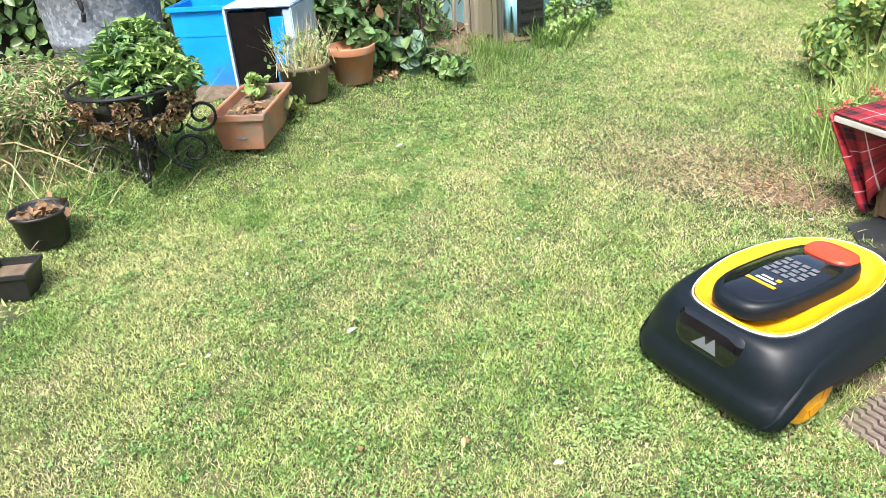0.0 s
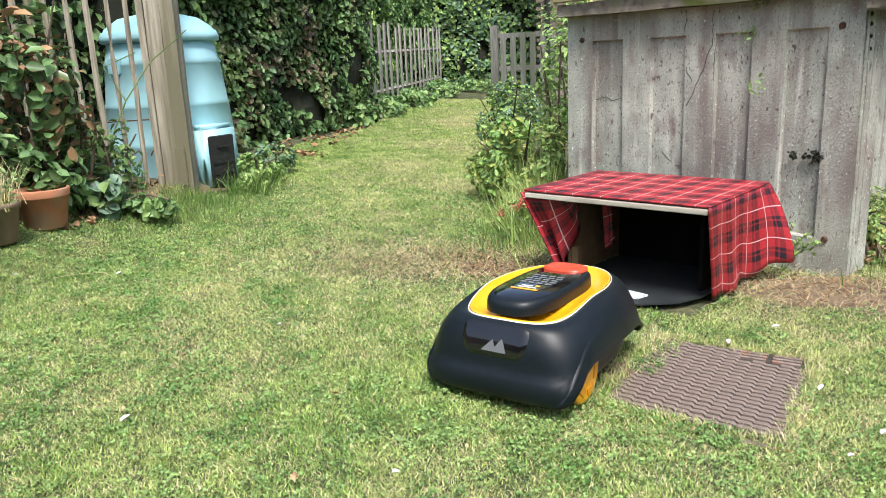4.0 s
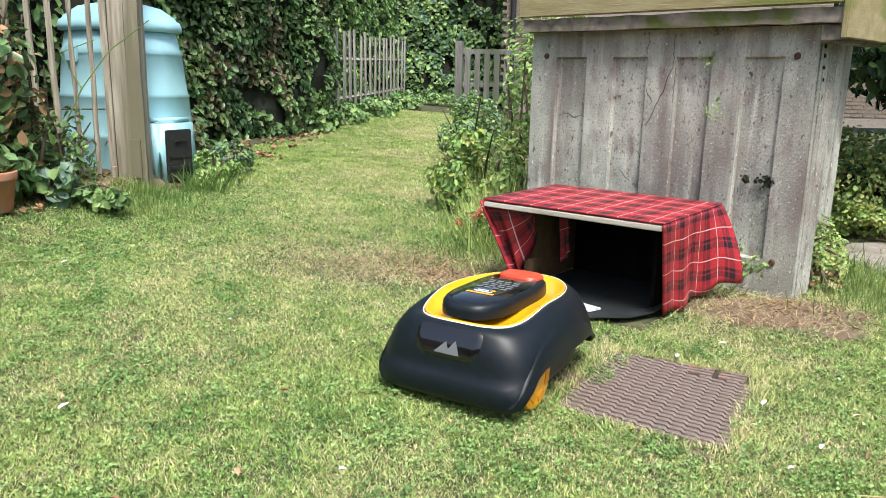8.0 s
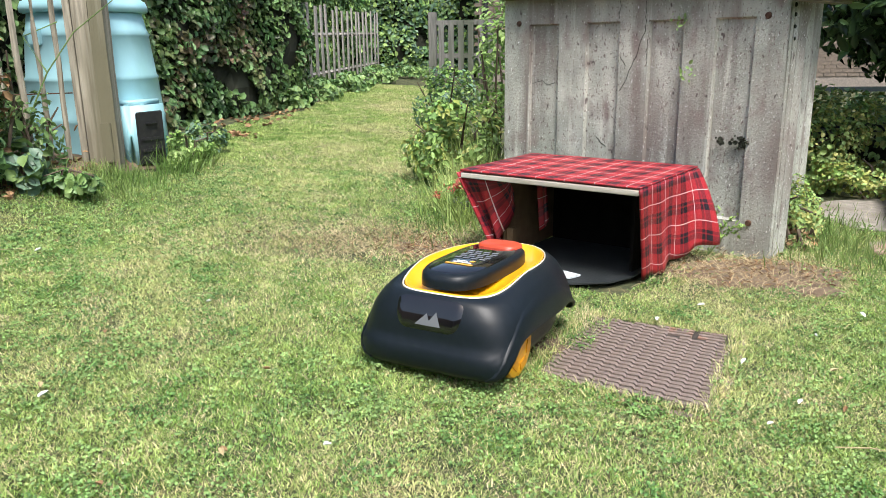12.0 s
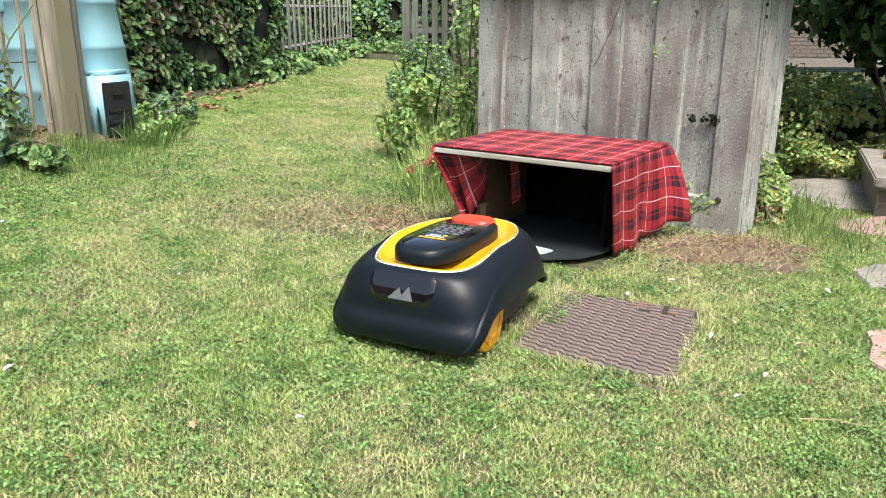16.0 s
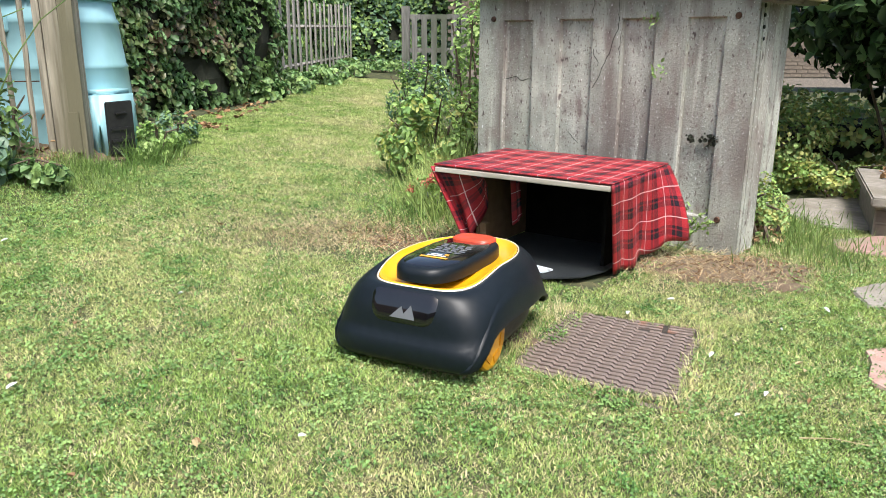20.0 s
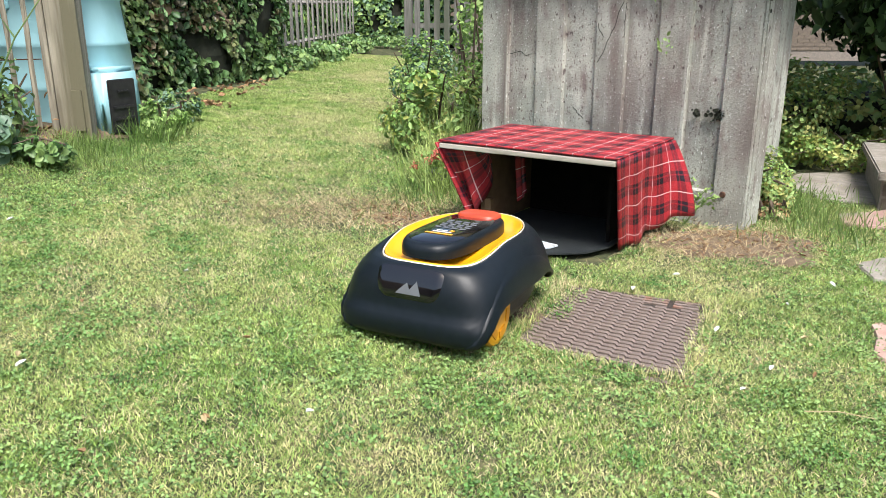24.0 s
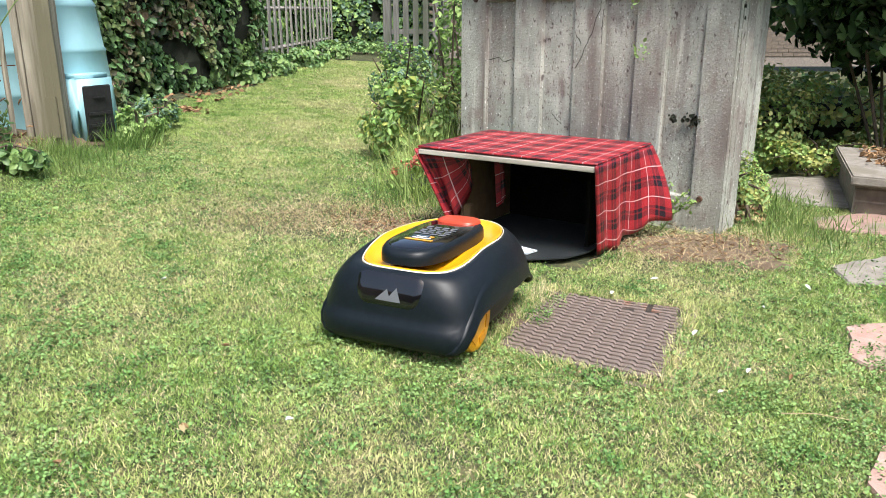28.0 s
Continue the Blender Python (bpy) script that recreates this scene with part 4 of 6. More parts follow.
def bare(x, y):
    """How worn the turf is, from 0 to 1."""
    d = np.exp(-(((x + 0.331) / 0.58) ** 2 + ((y - 3.242) / 0.42) ** 2) ** 1.5) + np.exp(-(((x - 1.314) / 0.42) ** 2 + ((y - 2.909) / 0.34) ** 2) ** 1.5)
    d += 0.5 * np.exp(-((x - 0.45) / 0.16) ** 2 - ((y - 2.02) / 0.10) ** 2)
    return np.clip(d * (0.9 + 0.25 * wob(x, y, 9, 2)), 0, 1)


# ---- stones, slabs and bench by the bunker ----
M_PINKSTONE = mat("pink_stone", (0.36, 0.22, 0.18), (0.46, 0.32, 0.265), 25, 0.9, bump=0.6, bump_scale=120, c=(0.30, 0.24, 0.19), c_scale=6)
M_GREYSTONE = mat("grey_stone", (0.21, 0.19, 0.16), (0.31, 0.285, 0.245), 22, 0.92, bump=0.7, bump_scale=110, c=(0.20, 0.18, 0.14), c_scale=5)
M_REDSTONE = mat("red_stone", (0.27, 0.17, 0.14), (0.36, 0.24, 0.20), 22, 0.92, bump=0.6, c=(0.22, 0.20, 0.14), c_scale=5)
M_LITTER = leaf_mat("leaf_litter", (0.20, 0.11, 0.055), (0.33, 0.21, 0.11), island=0.5, rough=0.85, trans=0.1)
M_STRAW = leaf_mat("straw", (0.36, 0.28, 0.15), (0.54, 0.45, 0.27), island=0.35, rough=0.85, trans=0.1)
M_FLOWER = leaf_mat("red_petals", (0.62, 0.15, 0.11), (0.75, 0.30, 0.22), island=0.3, rough=0.6)
M_WEED = leaf_mat("weed_leaves", (0.15, 0.27, 0.08), (0.26, 0.38, 0.13), island=0.4)
M_YELLEAF = leaf_mat("yellow_green_leaves", (0.30, 0.35, 0.08), (0.46, 0.46, 0.16), island=0.4)
M_ZINC = mat("galvanised_steel", (0.16, 0.185, 0.21), (0.26, 0.29, 0.32), 30, 0.55, metal=0.2, c=(0.13, 0.15, 0.17), c_scale=40, bump=0.2, flecks=(((0.34, 0.37, 0.40), 45, 0.56, 0.62), ((0.12, 0.135, 0.15), 24, 0.60, 0.68)))
M_BRIGHTGRASS = leaf_mat("bright_tall_grass", (0.22, 0.33, 0.08), (0.40, 0.48, 0.17), island=0.45)
M_TALLGRASS = leaf_mat("tall_grass", (0.12, 0.21, 0.05), (0.24, 0.33, 0.10), island=0.35)


def flagstone(pts, material, label, thick=0.045, lift=0.014, name="stepping_stone", group="stepping stones"):
    """A broken-edged flat stone let into the ground."""
    cx, cy = sum(p[0] for p in pts) / len(pts), sum(p[1] for p in pts) / len(pts)
    bm = bmesh.new()
    ring = []
    for (x0, y0), (x1, y1) in zip(pts, pts[1:] + pts[:1]):
        for k in range(5):
            t = k / 5
            q = Vector((x0 + (x1 - x0) * t - cx, y0 + (y1 - y0) * t - cy, 0))
            ring.append(q + noise.noise_vector(q * 9 + Vector((cx, cy, 0))) * 0.018)
    rows = []
    for s, z in ((1.0, -thick), (1.0, -0.008), (0.975, 0.0)):
        rows.append([bm.verts.new((q.x * s, q.y * s, z)) for q in ring])
    n = len(ring)
    for a, b in zip(rows, rows[1:]):
        for i in range(n):
            bm.faces.new((a[i], a[(i + 1) % n], b[(i + 1) % n], b[i]))
    bm.faces.new(rows[-1])
    o = part(name, bm, material)
    sx = (g(cx + 0.1, cy) - g(cx - 0.1, cy)) / 0.2
    sy = (g(cx, cy + 0.1) - g(cx, cy - 0.1)) / 0.2
    o.matrix_world = pose(cx, cy, g(cx, cy) + lift, math.degrees(math.atan(sy)), -math.degrees(math.atan(sx)), 0)
    return tagged(o, label, "stone slab", group)


STONES = [
    ([(1.76, 2.67), (1.73, 2.46), (1.94, 2.44), (2.18, 2.53), (2.22, 2.74), (2.04, 2.80)], M_GREYSTONE, "flat grey stepping stone sunk in the grass"),
    ([(1.51, 2.01), (1.41, 1.78), (1.43, 1.71), (1.58, 1.68), (1.80, 1.96), (1.69, 2.06)], M_PINKSTONE, "broken pink stepping stone sunk in the grass"),
    ([(2.03, 3.46), (1.97, 3.29), (2.23, 3.17), (2.59, 3.25), (2.65, 3.54), (2.31, 3.55)], M_REDSTONE, "reddish flat paving stone beside the bench"),
    ([(1.23, 1.28), (1.13, 1.12), (1.12, 1.00), (1.28, 1.07), (1.38, 1.29), (1.31, 1.32)], M_PINKSTONE, "pale pink broken stepping stone"),
]
for pts, m_, lab in STONES:
    flagstone(pts, m_, lab)
flagstone([(2.01, 4.18), (2.11, 3.76), (2.49, 3.67), (2.94, 4.28), (2.69, 4.60), (2.24, 4.50)], M_GREYSTONE, "large grey paving slab behind the lawn", name="paving_slab", group="")


def build_bench():
    b = thing("stone_bench", Matrix.Identity(4), "low stone slab bench on a brick pier", "bench")
    p0, e1, e2 = Vector((2.244, 3.554, 0.211)), Vector((0.595, -0.369, 0.0)), Vector((0.376, 0.981, 0.0))
    n = e1.cross(e2).normalized() * 0.05
    def hexa(p, a, c, h):
        bm = bmesh.new()
        vs = [bm.verts.new(q) for q in (p, p + a, p + a + c, p + c, p + h, p + a + h, p + a + c + h, p + c + h)]
        for f in ((3, 2, 1, 0), (4, 5, 6, 7), (0, 1, 5, 4), (1, 2, 6, 5), (2, 3, 7, 6), (3, 0, 4, 7)):
            bm.faces.new([vs[i] for i in f])
        bmesh.ops.recalc_face_normals(bm, faces=bm.faces[:])
        return bm
    part("slab_top", hexa(p0 - n, e1, e2, n), M_GREYSTONE, b, bevel=0.008)
    base = Vector((p0.x + 0.05, p0.y + 0.05, g(p0.x, p0.y) - 0.02))
    flat2 = Vector((e2.x, e2.y, 0)) * 0.8
    h = Vector((0, 0, p0.z - 0.054 - base.z))
    part("pier", hexa(base, e1 * 0.9, flat2, h), M_MORTAR, b)
    d1 = e1.normalized()
    out = Vector((-d1.y, d1.x, 0)) * -1
    for r in range(2):
        for c in range(3):
            p = base + d1 * (0.006 + c * 0.185) + Vector((0, 0, 0.022 + r * 0.072)) + out * 0.004
            part("brick", hexa(p, d1 * 0.175, -out * 0.03, Vector((0, 0, 0.065))), M_BRICKW, b, bevel=0.004)
    P = [p0 + e1 * random.uniform(0.15, 0.9) + e2 * random.uniform(0.35, 0.9) + Vector((0, 0, random.uniform(0.0, 0.03))) for _ in range(260)]
    o = leaves("dead_leaves", P, 0.05, M_LITTER, None, tilt=1.2)
    tagged(o, "heap of dead brown leaves on the bench", "leaves", kind="stuff")


build_bench()


# ---- shrubs and weeds ----
def clump(n, c, r, hollow=0.0, gap=-0.12):
    """Random places in an uneven ellipsoid."""
    P = []
    while len(P) < n:
        v = Vector((random.uniform(-1, 1), random.uniform(-1, 1), random.uniform(-1, 1)))
        if v.length > 1 or v.length < hollow:
            continue
        if noise.noise(v * 2.3 + Vector(c)) < gap or v.length > 0.82 + 0.3 * noise.noise(v * 1.7 + Vector(c)):
            continue
        q = Vector((c[0] + v.x * r[0], c[1] + v.y * r[1], c[2] + v.z * r[2]))
        if q.z > g(q.x, q.y) + 0.02:
            P.append(q)
    return P


def shrub(name, c, r, n, size, materials, label, stems=6, hollow=0.35, category="shrub", core=False, ratio=0.55):
    s = thing(name, pose(c[0], c[1], g(c[0], c[1])), label, category)
    base = Vector((c[0], c[1], g(c[0], c[1])))
    for k in range(stems):
        a = 2 * math.pi * k / stems + random.uniform(-0.4, 0.4)
        tip = Vector((c[0] + r[0] * 0.75 * math.cos(a), c[1] + r[1] * 0.75 * math.sin(a), c[2] + r[2] * random.uniform(0.1, 0.8))) - base
        mid = tip * 0.5 + Vector((random.uniform(-0.05, 0.05), random.uniform(-0.05, 0.05), 0.08))
        part("stem", tube([(0.03 * math.cos(a), 0.03 * math.sin(a), -0.03), mid, tip], 0.012 * max(1, r[2]), 6, taper=0.35), M_BARK, s)
    # added filler body, its near-black colour stands for shade among the leaves
    if core:
        bm = bmesh.new()
        bmesh.ops.create_icosphere(bm, subdivisions=3, radius=1)
        for v in bm.verts:
            k = 0.42 + 0.12 * noise.noise(v.co * 2)
            v.co = Vector((v.co.x * r[0] * k, v.co.y * r[1] * k, v.co.z * r[2] * k + c[2] - base.z))
        part("shade_core", bm, M_SHADEMOSS, s)
    P = clump(n, c, r, hollow, -0.4 if core else -0.12)
    for i, m_ in enumerate(materials):
        sub = [q - base for q in P[i::len(materials)]]
        nor = [(q - Vector(c)).normalized() + Vector((0, 0, 0.5)) for q in P[i::len(materials)]]
        o = leaves("foliage", sub, size, m_, s, nor, tilt=1.1, ratio=ratio)
        o["kind"] = "stuff"
    return s


shrub("bay_shrub", (3.06, 4.72, 1.36), (0.98, 0.78, 0.98), 7500, 0.11, [M_BAY, M_BAY, M_BAY, M_IVY], "dense dark green bay shrub with glossy leaves", stems=9, core=True, ratio=0.42)
shrub("leafy_shrub", (-0.08, 4.883, 0.323), (0.392, 0.51, 0.392), 2200, 0.055, [M_PALELEAF, M_PALELEAF, M_WEED, M_YELLEAF], "bright green leafy shrub beside the bunker", stems=8, hollow=0.1, ratio=0.5)
shrub("leafy_shrub", (0.219, 5.071, 0.899), (0.257, 0.362, 0.571), 900, 0.045, [M_PALELEAF, M_WEED], "tall loose green shrub beside the bunker", stems=7, hollow=0.0, ratio=0.5)
shrub("leafy_shrub", (-0.26, 6.734, 0.468), (0.37, 0.529, 0.402), 2400, 0.042, [M_BLUELEAF, M_PALELEAF, M_WEED], "blue-green leafy plant at the lawn's edge", stems=6, hollow=0.2, ratio=0.6)
shrub("leafy_shrub", (0.653, 9.414, 0.906), (0.616, 1.008, 0.896), 1300, 0.10, [M_IVY, M_PALELEAF], "mixed green shrubs in front of the house wall", stems=7, hollow=0.3, core=True)
shrub("leafy_shrub", (0.72, 12.683, 1.489), (0.56, 0.672, 1.12), 800, 0.11, [M_PALELEAF, M_YELLEAF], "pale green shrub by the garden gate", stems=7, hollow=0.2)
shrub("weed_clump", (-1.993, 4.935, 0.24), (0.215, 0.313, 0.215), 900, 0.036, [M_WEED, M_PALELEAF], "pale green weeds at the foot of the compost bin", stems=6, hollow=0.1, category="weeds", ratio=0.75)
shrub("weed_clump", (-2.071, 5.488, 0.28), (0.196, 0.245, 0.196), 700, 0.036, [M_BLUELEAF, M_WEED], "grey-green weeds beside the compost bin", stems=5, hollow=0.1, category="weeds", ratio=0.75)
shrub("weed_clump", (1.758, 3.7, 0.111), (0.115, 0.373, 0.213), 1700, 0.020, [M_WEED, M_PALELEAF, M_YELLEAF], "green weeds along the bunker's side", stems=6, hollow=0.1, category="weeds", ratio=0.7)
shrub("weed_clump", (1.691, 3.42, 0.018), (0.101, 0.12, 0.074), 200, 0.026, [M_LITTER, M_WEED, M_STRAW], "browned weeds at the bunker's corner", stems=3, hollow=0.1, category="weeds", ratio=0.7)
shrub("weed_clump", (2.197, 5.19, 0.283), (0.69, 0.647, 0.587), 7500, 0.034, [M_YELLEAF, M_WEED, M_PALELEAF], "low yellow-green ground cover behind the slab", stems=8, hollow=0.2, category="weeds", ratio=0.75)
shrub("weed_clump", (2.589, 4.664, 0.086), (0.494, 0.247, 0.198), 1500, 0.03, [M_YELLEAF, M_PALELEAF], "yellowing low weeds behind the slab", stems=5, hollow=0.1, category="weeds", ratio=0.75)
shrub("weed_clump", (2.871, 5.537, 0.279), (1.205, 0.678, 0.377), 3200, 0.06, [M_YELLEAF, M_WEED], "yellow-green border plants before the brick wall", stems=8, hollow=0.3, category="weeds", ratio=0.7, core=True)


for x_, y_, r_ in ((-2.3, 10.3, 0.35), (-2.2, 12.0, 0.45), (-2.1, 14.0, 0.5), (-1.7, 16.2, 0.6), (-2.35, 9.2, 0.25)):
    shrub("ground_ivy", (x_, y_, g(x_, y_) + 0.08), (r_, 0.7, 0.24), 520, 0.075, [M_WEED, M_IVY], "low green ivy at the foot of the fence", stems=4, hollow=0.1, category="ivy", ratio=0.8)


def tuft(name, c, r, n, length, width, material, label, lean=0.8, category="grass", least=0.1, lift=0.0):
    x, y = rng.normal(c[0], r[0], n), rng.normal(c[1], r[1], n)
    k = lawn_mask(x, y)
    x, y = x[k], y[k]
    o = blades(name, x, y, gz(x, y) - 0.01 + lift * rng.uniform(0.6, 1.6, len(x)), length, width, material, lean, None, least)
    return tagged(o, label, category, kind="stuff")


tuft("tall_grass", (-2.14, 4.22), (0.13, 0.12), 900, 0.10, 0.005, M_TALLGRASS, "uncut grass round the foot of the post")
tuft("tall_grass", (0.065, 4.23), (0.09, 0.30), 1700, 0.24, 0.006, M_BRIGHTGRASS, "long green grass beside the bunker")
tuft("tall_grass", (0.076, 4.832), (0.10, 0.25), 450, 0.40, 0.009, M_BRIGHTGRASS, "strappy green leaves beside the bunker")
tuft("tall_grass", (-1.959, 4.717), (0.10, 0.14), 420, 0.20, 0.006, M_TALLGRASS, "uncut grass at the post")
tuft("tall_grass", (1.843, 3.544), (0.20, 0.35), 1500, 0.10, 0.005, M_TALLGRASS, "uncut grass beside the bunker")
tuft("tall_grass", (-0.09, 3.581), (0.14, 0.30), 350, 0.10, 0.005, M_TALLGRASS, "uncut grass behind the shelter")
tuft("tall_grass", (-2.205, 3.828), (0.25, 0.12), 900, 0.11, 0.005, M_TALLGRASS, "uncut grass along the border")
tuft("straw", (1.306, 2.96), (0.26, 0.20), 2000, 0.055, 0.0028, M_STRAW, "dry straw on bare soil by the bunker", 1.0, "straw", 0.90, 0.024)
tuft("straw", (-0.33, 3.219), (0.38, 0.20), 5200, 0.042, 0.003, M_STRAW, "dry straw on the worn lawn", 1.0, "straw", 0.90, 0.024)
for cx_, cy_, lab_ in ((1.342, 2.972, "brown twigs and dead leaves by the bunker"), (-0.081, 3.178, "brown twigs and dead leaves beside the shelter")):
    x_, y_ = rng.normal(cx_, 0.17, 420), rng.normal(cy_, 0.12, 420)
    k_ = lawn_mask(x_, y_)
    o = leaves("dead_leaves", np.stack([x_[k_], y_[k_], gz(x_[k_], y_[k_]) + rng.uniform(0.008, 0.03, k_.sum())], 1), 0.034, M_LITTER, None, tilt=0.8, ratio=0.15)
    tagged(o, lab_, "leaf litter", kind="stuff")


def soil_patch(cx, cy, rx, ry, label):
    bm = bmesh.new()
    rows = []
    for s in (0.02, 0.3, 0.6, 0.85, 1.0):
        row = []
        for i in range(40):
            a = 2 * math.pi * i / 40
            k = s * (1 + 0.25 * noise.noise(Vector((math.cos(a) * 2, math.sin(a) * 2, cx * 3))))
            x, y = cx + rx * k * math.cos(a), cy + ry * k * math.sin(a)
            row.append(bm.verts.new((x, y, g(x, y) + 0.012 * (1 - s * s) + 0.006 - 0.012 * (s == 1.0) + 0.008 * noise.noise(Vector((x * 14, y * 14, 0))) * (s < 0.9))))
        rows.append(row)
    for a, b in zip(rows, rows[1:]):
        for i in range(40):
            bm.faces.new((a[i], b[i], b[(i + 1) % 40], a[(i + 1) % 40]))
    bm.faces.new(rows[0])
    tagged(part("soil_patch", bm, M_SOIL, smooth=True), label, "soil", kind="structure")


soil_patch(1.36, 2.96, 0.40, 0.24, "bare dark soil before the bunker")
soil_patch(-0.081, 3.178, 0.20, 0.14, "bare dark soil beside the shelter")
soil_patch(0.404, 2.056, 0.07, 0.06, "small bare spot at the drain cover")
soil_patch(1.507, 2.689, 0.12, 0.06, "small bare soil spot in the lawn")


def build_flower_pot():
    x, y = 0.044, 3.898
    p = thing("flower_pot", pose(x, y, g(x, y)), "pale pot of red flowers behind the shelter", "flower pot")
    part("pot", lathe([(0.05, 0), (0.055, 0.005), (0.07, 0.08), (0.075, 0.082), (0.075, 0.10), (0.068, 0.10), (0.062, 0.09), (0.02, 0.085)], 28), M_ZINC, p, smooth=True)
    o = leaves("foliage", [(random.gauss(0, 0.07), random.gauss(0, 0.07), random.uniform(0.03, 0.20)) for _ in range(420)], 0.030, M_PALELEAF, p, tilt=1.2, ratio=0.7)
    o["kind"] = "stuff"
    for k in range(11):
        a = random.uniform(0, 6.28)
        c = Vector((0.13 * math.cos(a) - 0.03, 0.10 * math.sin(a) - 0.02, random.uniform(0.10, 0.23)))
        part("stem", tube([(0, 0, 0.12), c * 0.6 + Vector((0, 0, 0.08)), c], 0.003, 5), M_WEED, p)
        leaves("flower_head", [c + Vector((random.gauss(0, 0.014), random.gauss(0, 0.014), random.gauss(0, 0.014))) for _ in range(34)], 0.015, M_FLOWER, p, tilt=2.0, ratio=0.8)


build_flower_pot()


# ---- growth and cracks on the bunker ----
def build_bunker_marks():
    b = bpy.data.objects["coal_bunker"]
    cracks = ([(0.726, 1.187), (0.715, 1.052), (0.725, 0.942), (0.773, 0.833)],
              [(0.869, 1.183), (0.863, 1.025), (0.801, 0.862), (0.735, 0.719)],
              [(0.888, 1.078), (0.876, 0.945), (0.879, 0.851)],
              [(0.165, 0.761), (0.241, 0.780), (0.280, 0.758), (0.345, 0.776)],
              [(0.593, 0.505), (0.666, 0.439)])
    for c in cracks:
        pts = []
        for (x0, z0), (x1, z1) in zip(c, c[1:]):
            for k in range(7):
                t = k / 7
                x, z = x0 + (x1 - x0) * t, z0 + (z1 - z0) * t
                rec = 0.022 if any(a < x < e for a, e in PANELS) and 0.162 < z < 1.076 else 0.0
                pts.append((x + random.uniform(-0.006, 0.006), rec, z))
        part("crack", tube(pts, 0.0018, 5), M_SHADEMOSS, b)
    face = BUNKER.to_3x3() @ Vector((0, -1, 0.4))
    for x, z, n in ((1.096, 1.203, 26), (1.050, 1.065, 12), (1.101, 0.839, 14)):
        P = [on_front(x + random.gauss(0, 0.020), z + random.gauss(0, 0.020), 0.006 + random.uniform(0, 0.03)) for _ in range(n)]
        o = leaves("ivy_sprig", P, 0.022, M_WEED, None, [face] * n, ratio=0.6)
        tagged(o, "small ivy sprig rooted in a crack of the bunker", "ivy", kind="stuff")
    for x, z, n, sp in ((1.373, 0.526, 40, 0.022), (1.276, 0.525, 14, 0.010)):
        P = [on_front(x + random.gauss(0, sp), z + random.gauss(0, sp * 0.7), -0.002) for _ in range(n)]
        o = leaves("moss_tuft", P, 0.020, M_SHADEMOSS, None, [face] * n, ratio=0.9)
        tagged(o, "dark dried moss tuft on the bunker wall", "moss")
    # fern at its foot
    p = on_front(1.30, 0, 0.09)
    f = thing("fern", pose(p.x, p.y, g(p.x, p.y), 0, 0, -38.8), "small bright green fern at the bunker's foot", "fern")
    for k in range(4):
        a = -0.3 + k * 0.5
        tip = Vector((0.16 * math.cos(a), -0.05 * k * 0.4, 0.15 + 0.03 * k))
        part("stem", tube([(0, 0, 0), tip * 0.5 + Vector((0, 0, 0.04)), tip], 0.002, 5), M_WEED, f)
        leaves("frond", [tip * t + Vector((0, 0, 0.16 * t * (1 - t))) + Vector((random.gauss(0, 0.012), random.gauss(0, 0.008), random.gauss(0, 0.012))) for t in np.linspace(0.3, 1, 22)], 0.026, M_PALELEAF, f, ratio=0.6)


build_bunker_marks()

# ---- left border ----
M_TERRA = mat("terracotta", (0.42, 0.17, 0.085), (0.50, 0.22, 0.12), 12, 0.8, bump=0.3, bump_scale=150, c=(0.36, 0.22, 0.15), c_scale=8)
M_TROUGH = mat("faded_terracotta_plastic", (0.44, 0.19, 0.10), (0.52, 0.25, 0.15), 10, 0.7, bump=0.2, c=(0.30, 0.20, 0.14), c_scale=6)
M_BROWNPOT = mat("brown_pot", (0.17, 0.11, 0.075), (0.25, 0.17, 0.12), 14, 0.8, bump=0.4, c=(0.12, 0.10, 0.06), c_scale=6, stretch=(1, 1, 0.3))
M_BLUE = mat("blue_plastic", (0.004, 0.27, 0.74), (0.008, 0.33, 0.82), 6, 0.35, c=(0.03, 0.20, 0.5), c_scale=4)
M_CLEAR = mat("cloudy_plastic", (0.42, 0.55, 0.72), (0.50, 0.63, 0.78), 5, 0.3, c=(0.33, 0.43, 0.55), c_scale=6)
M_BLACKIRON = mat("black_iron", (0.008, 0.008, 0.009), (0.016, 0.016, 0.016), 40, 0.45)


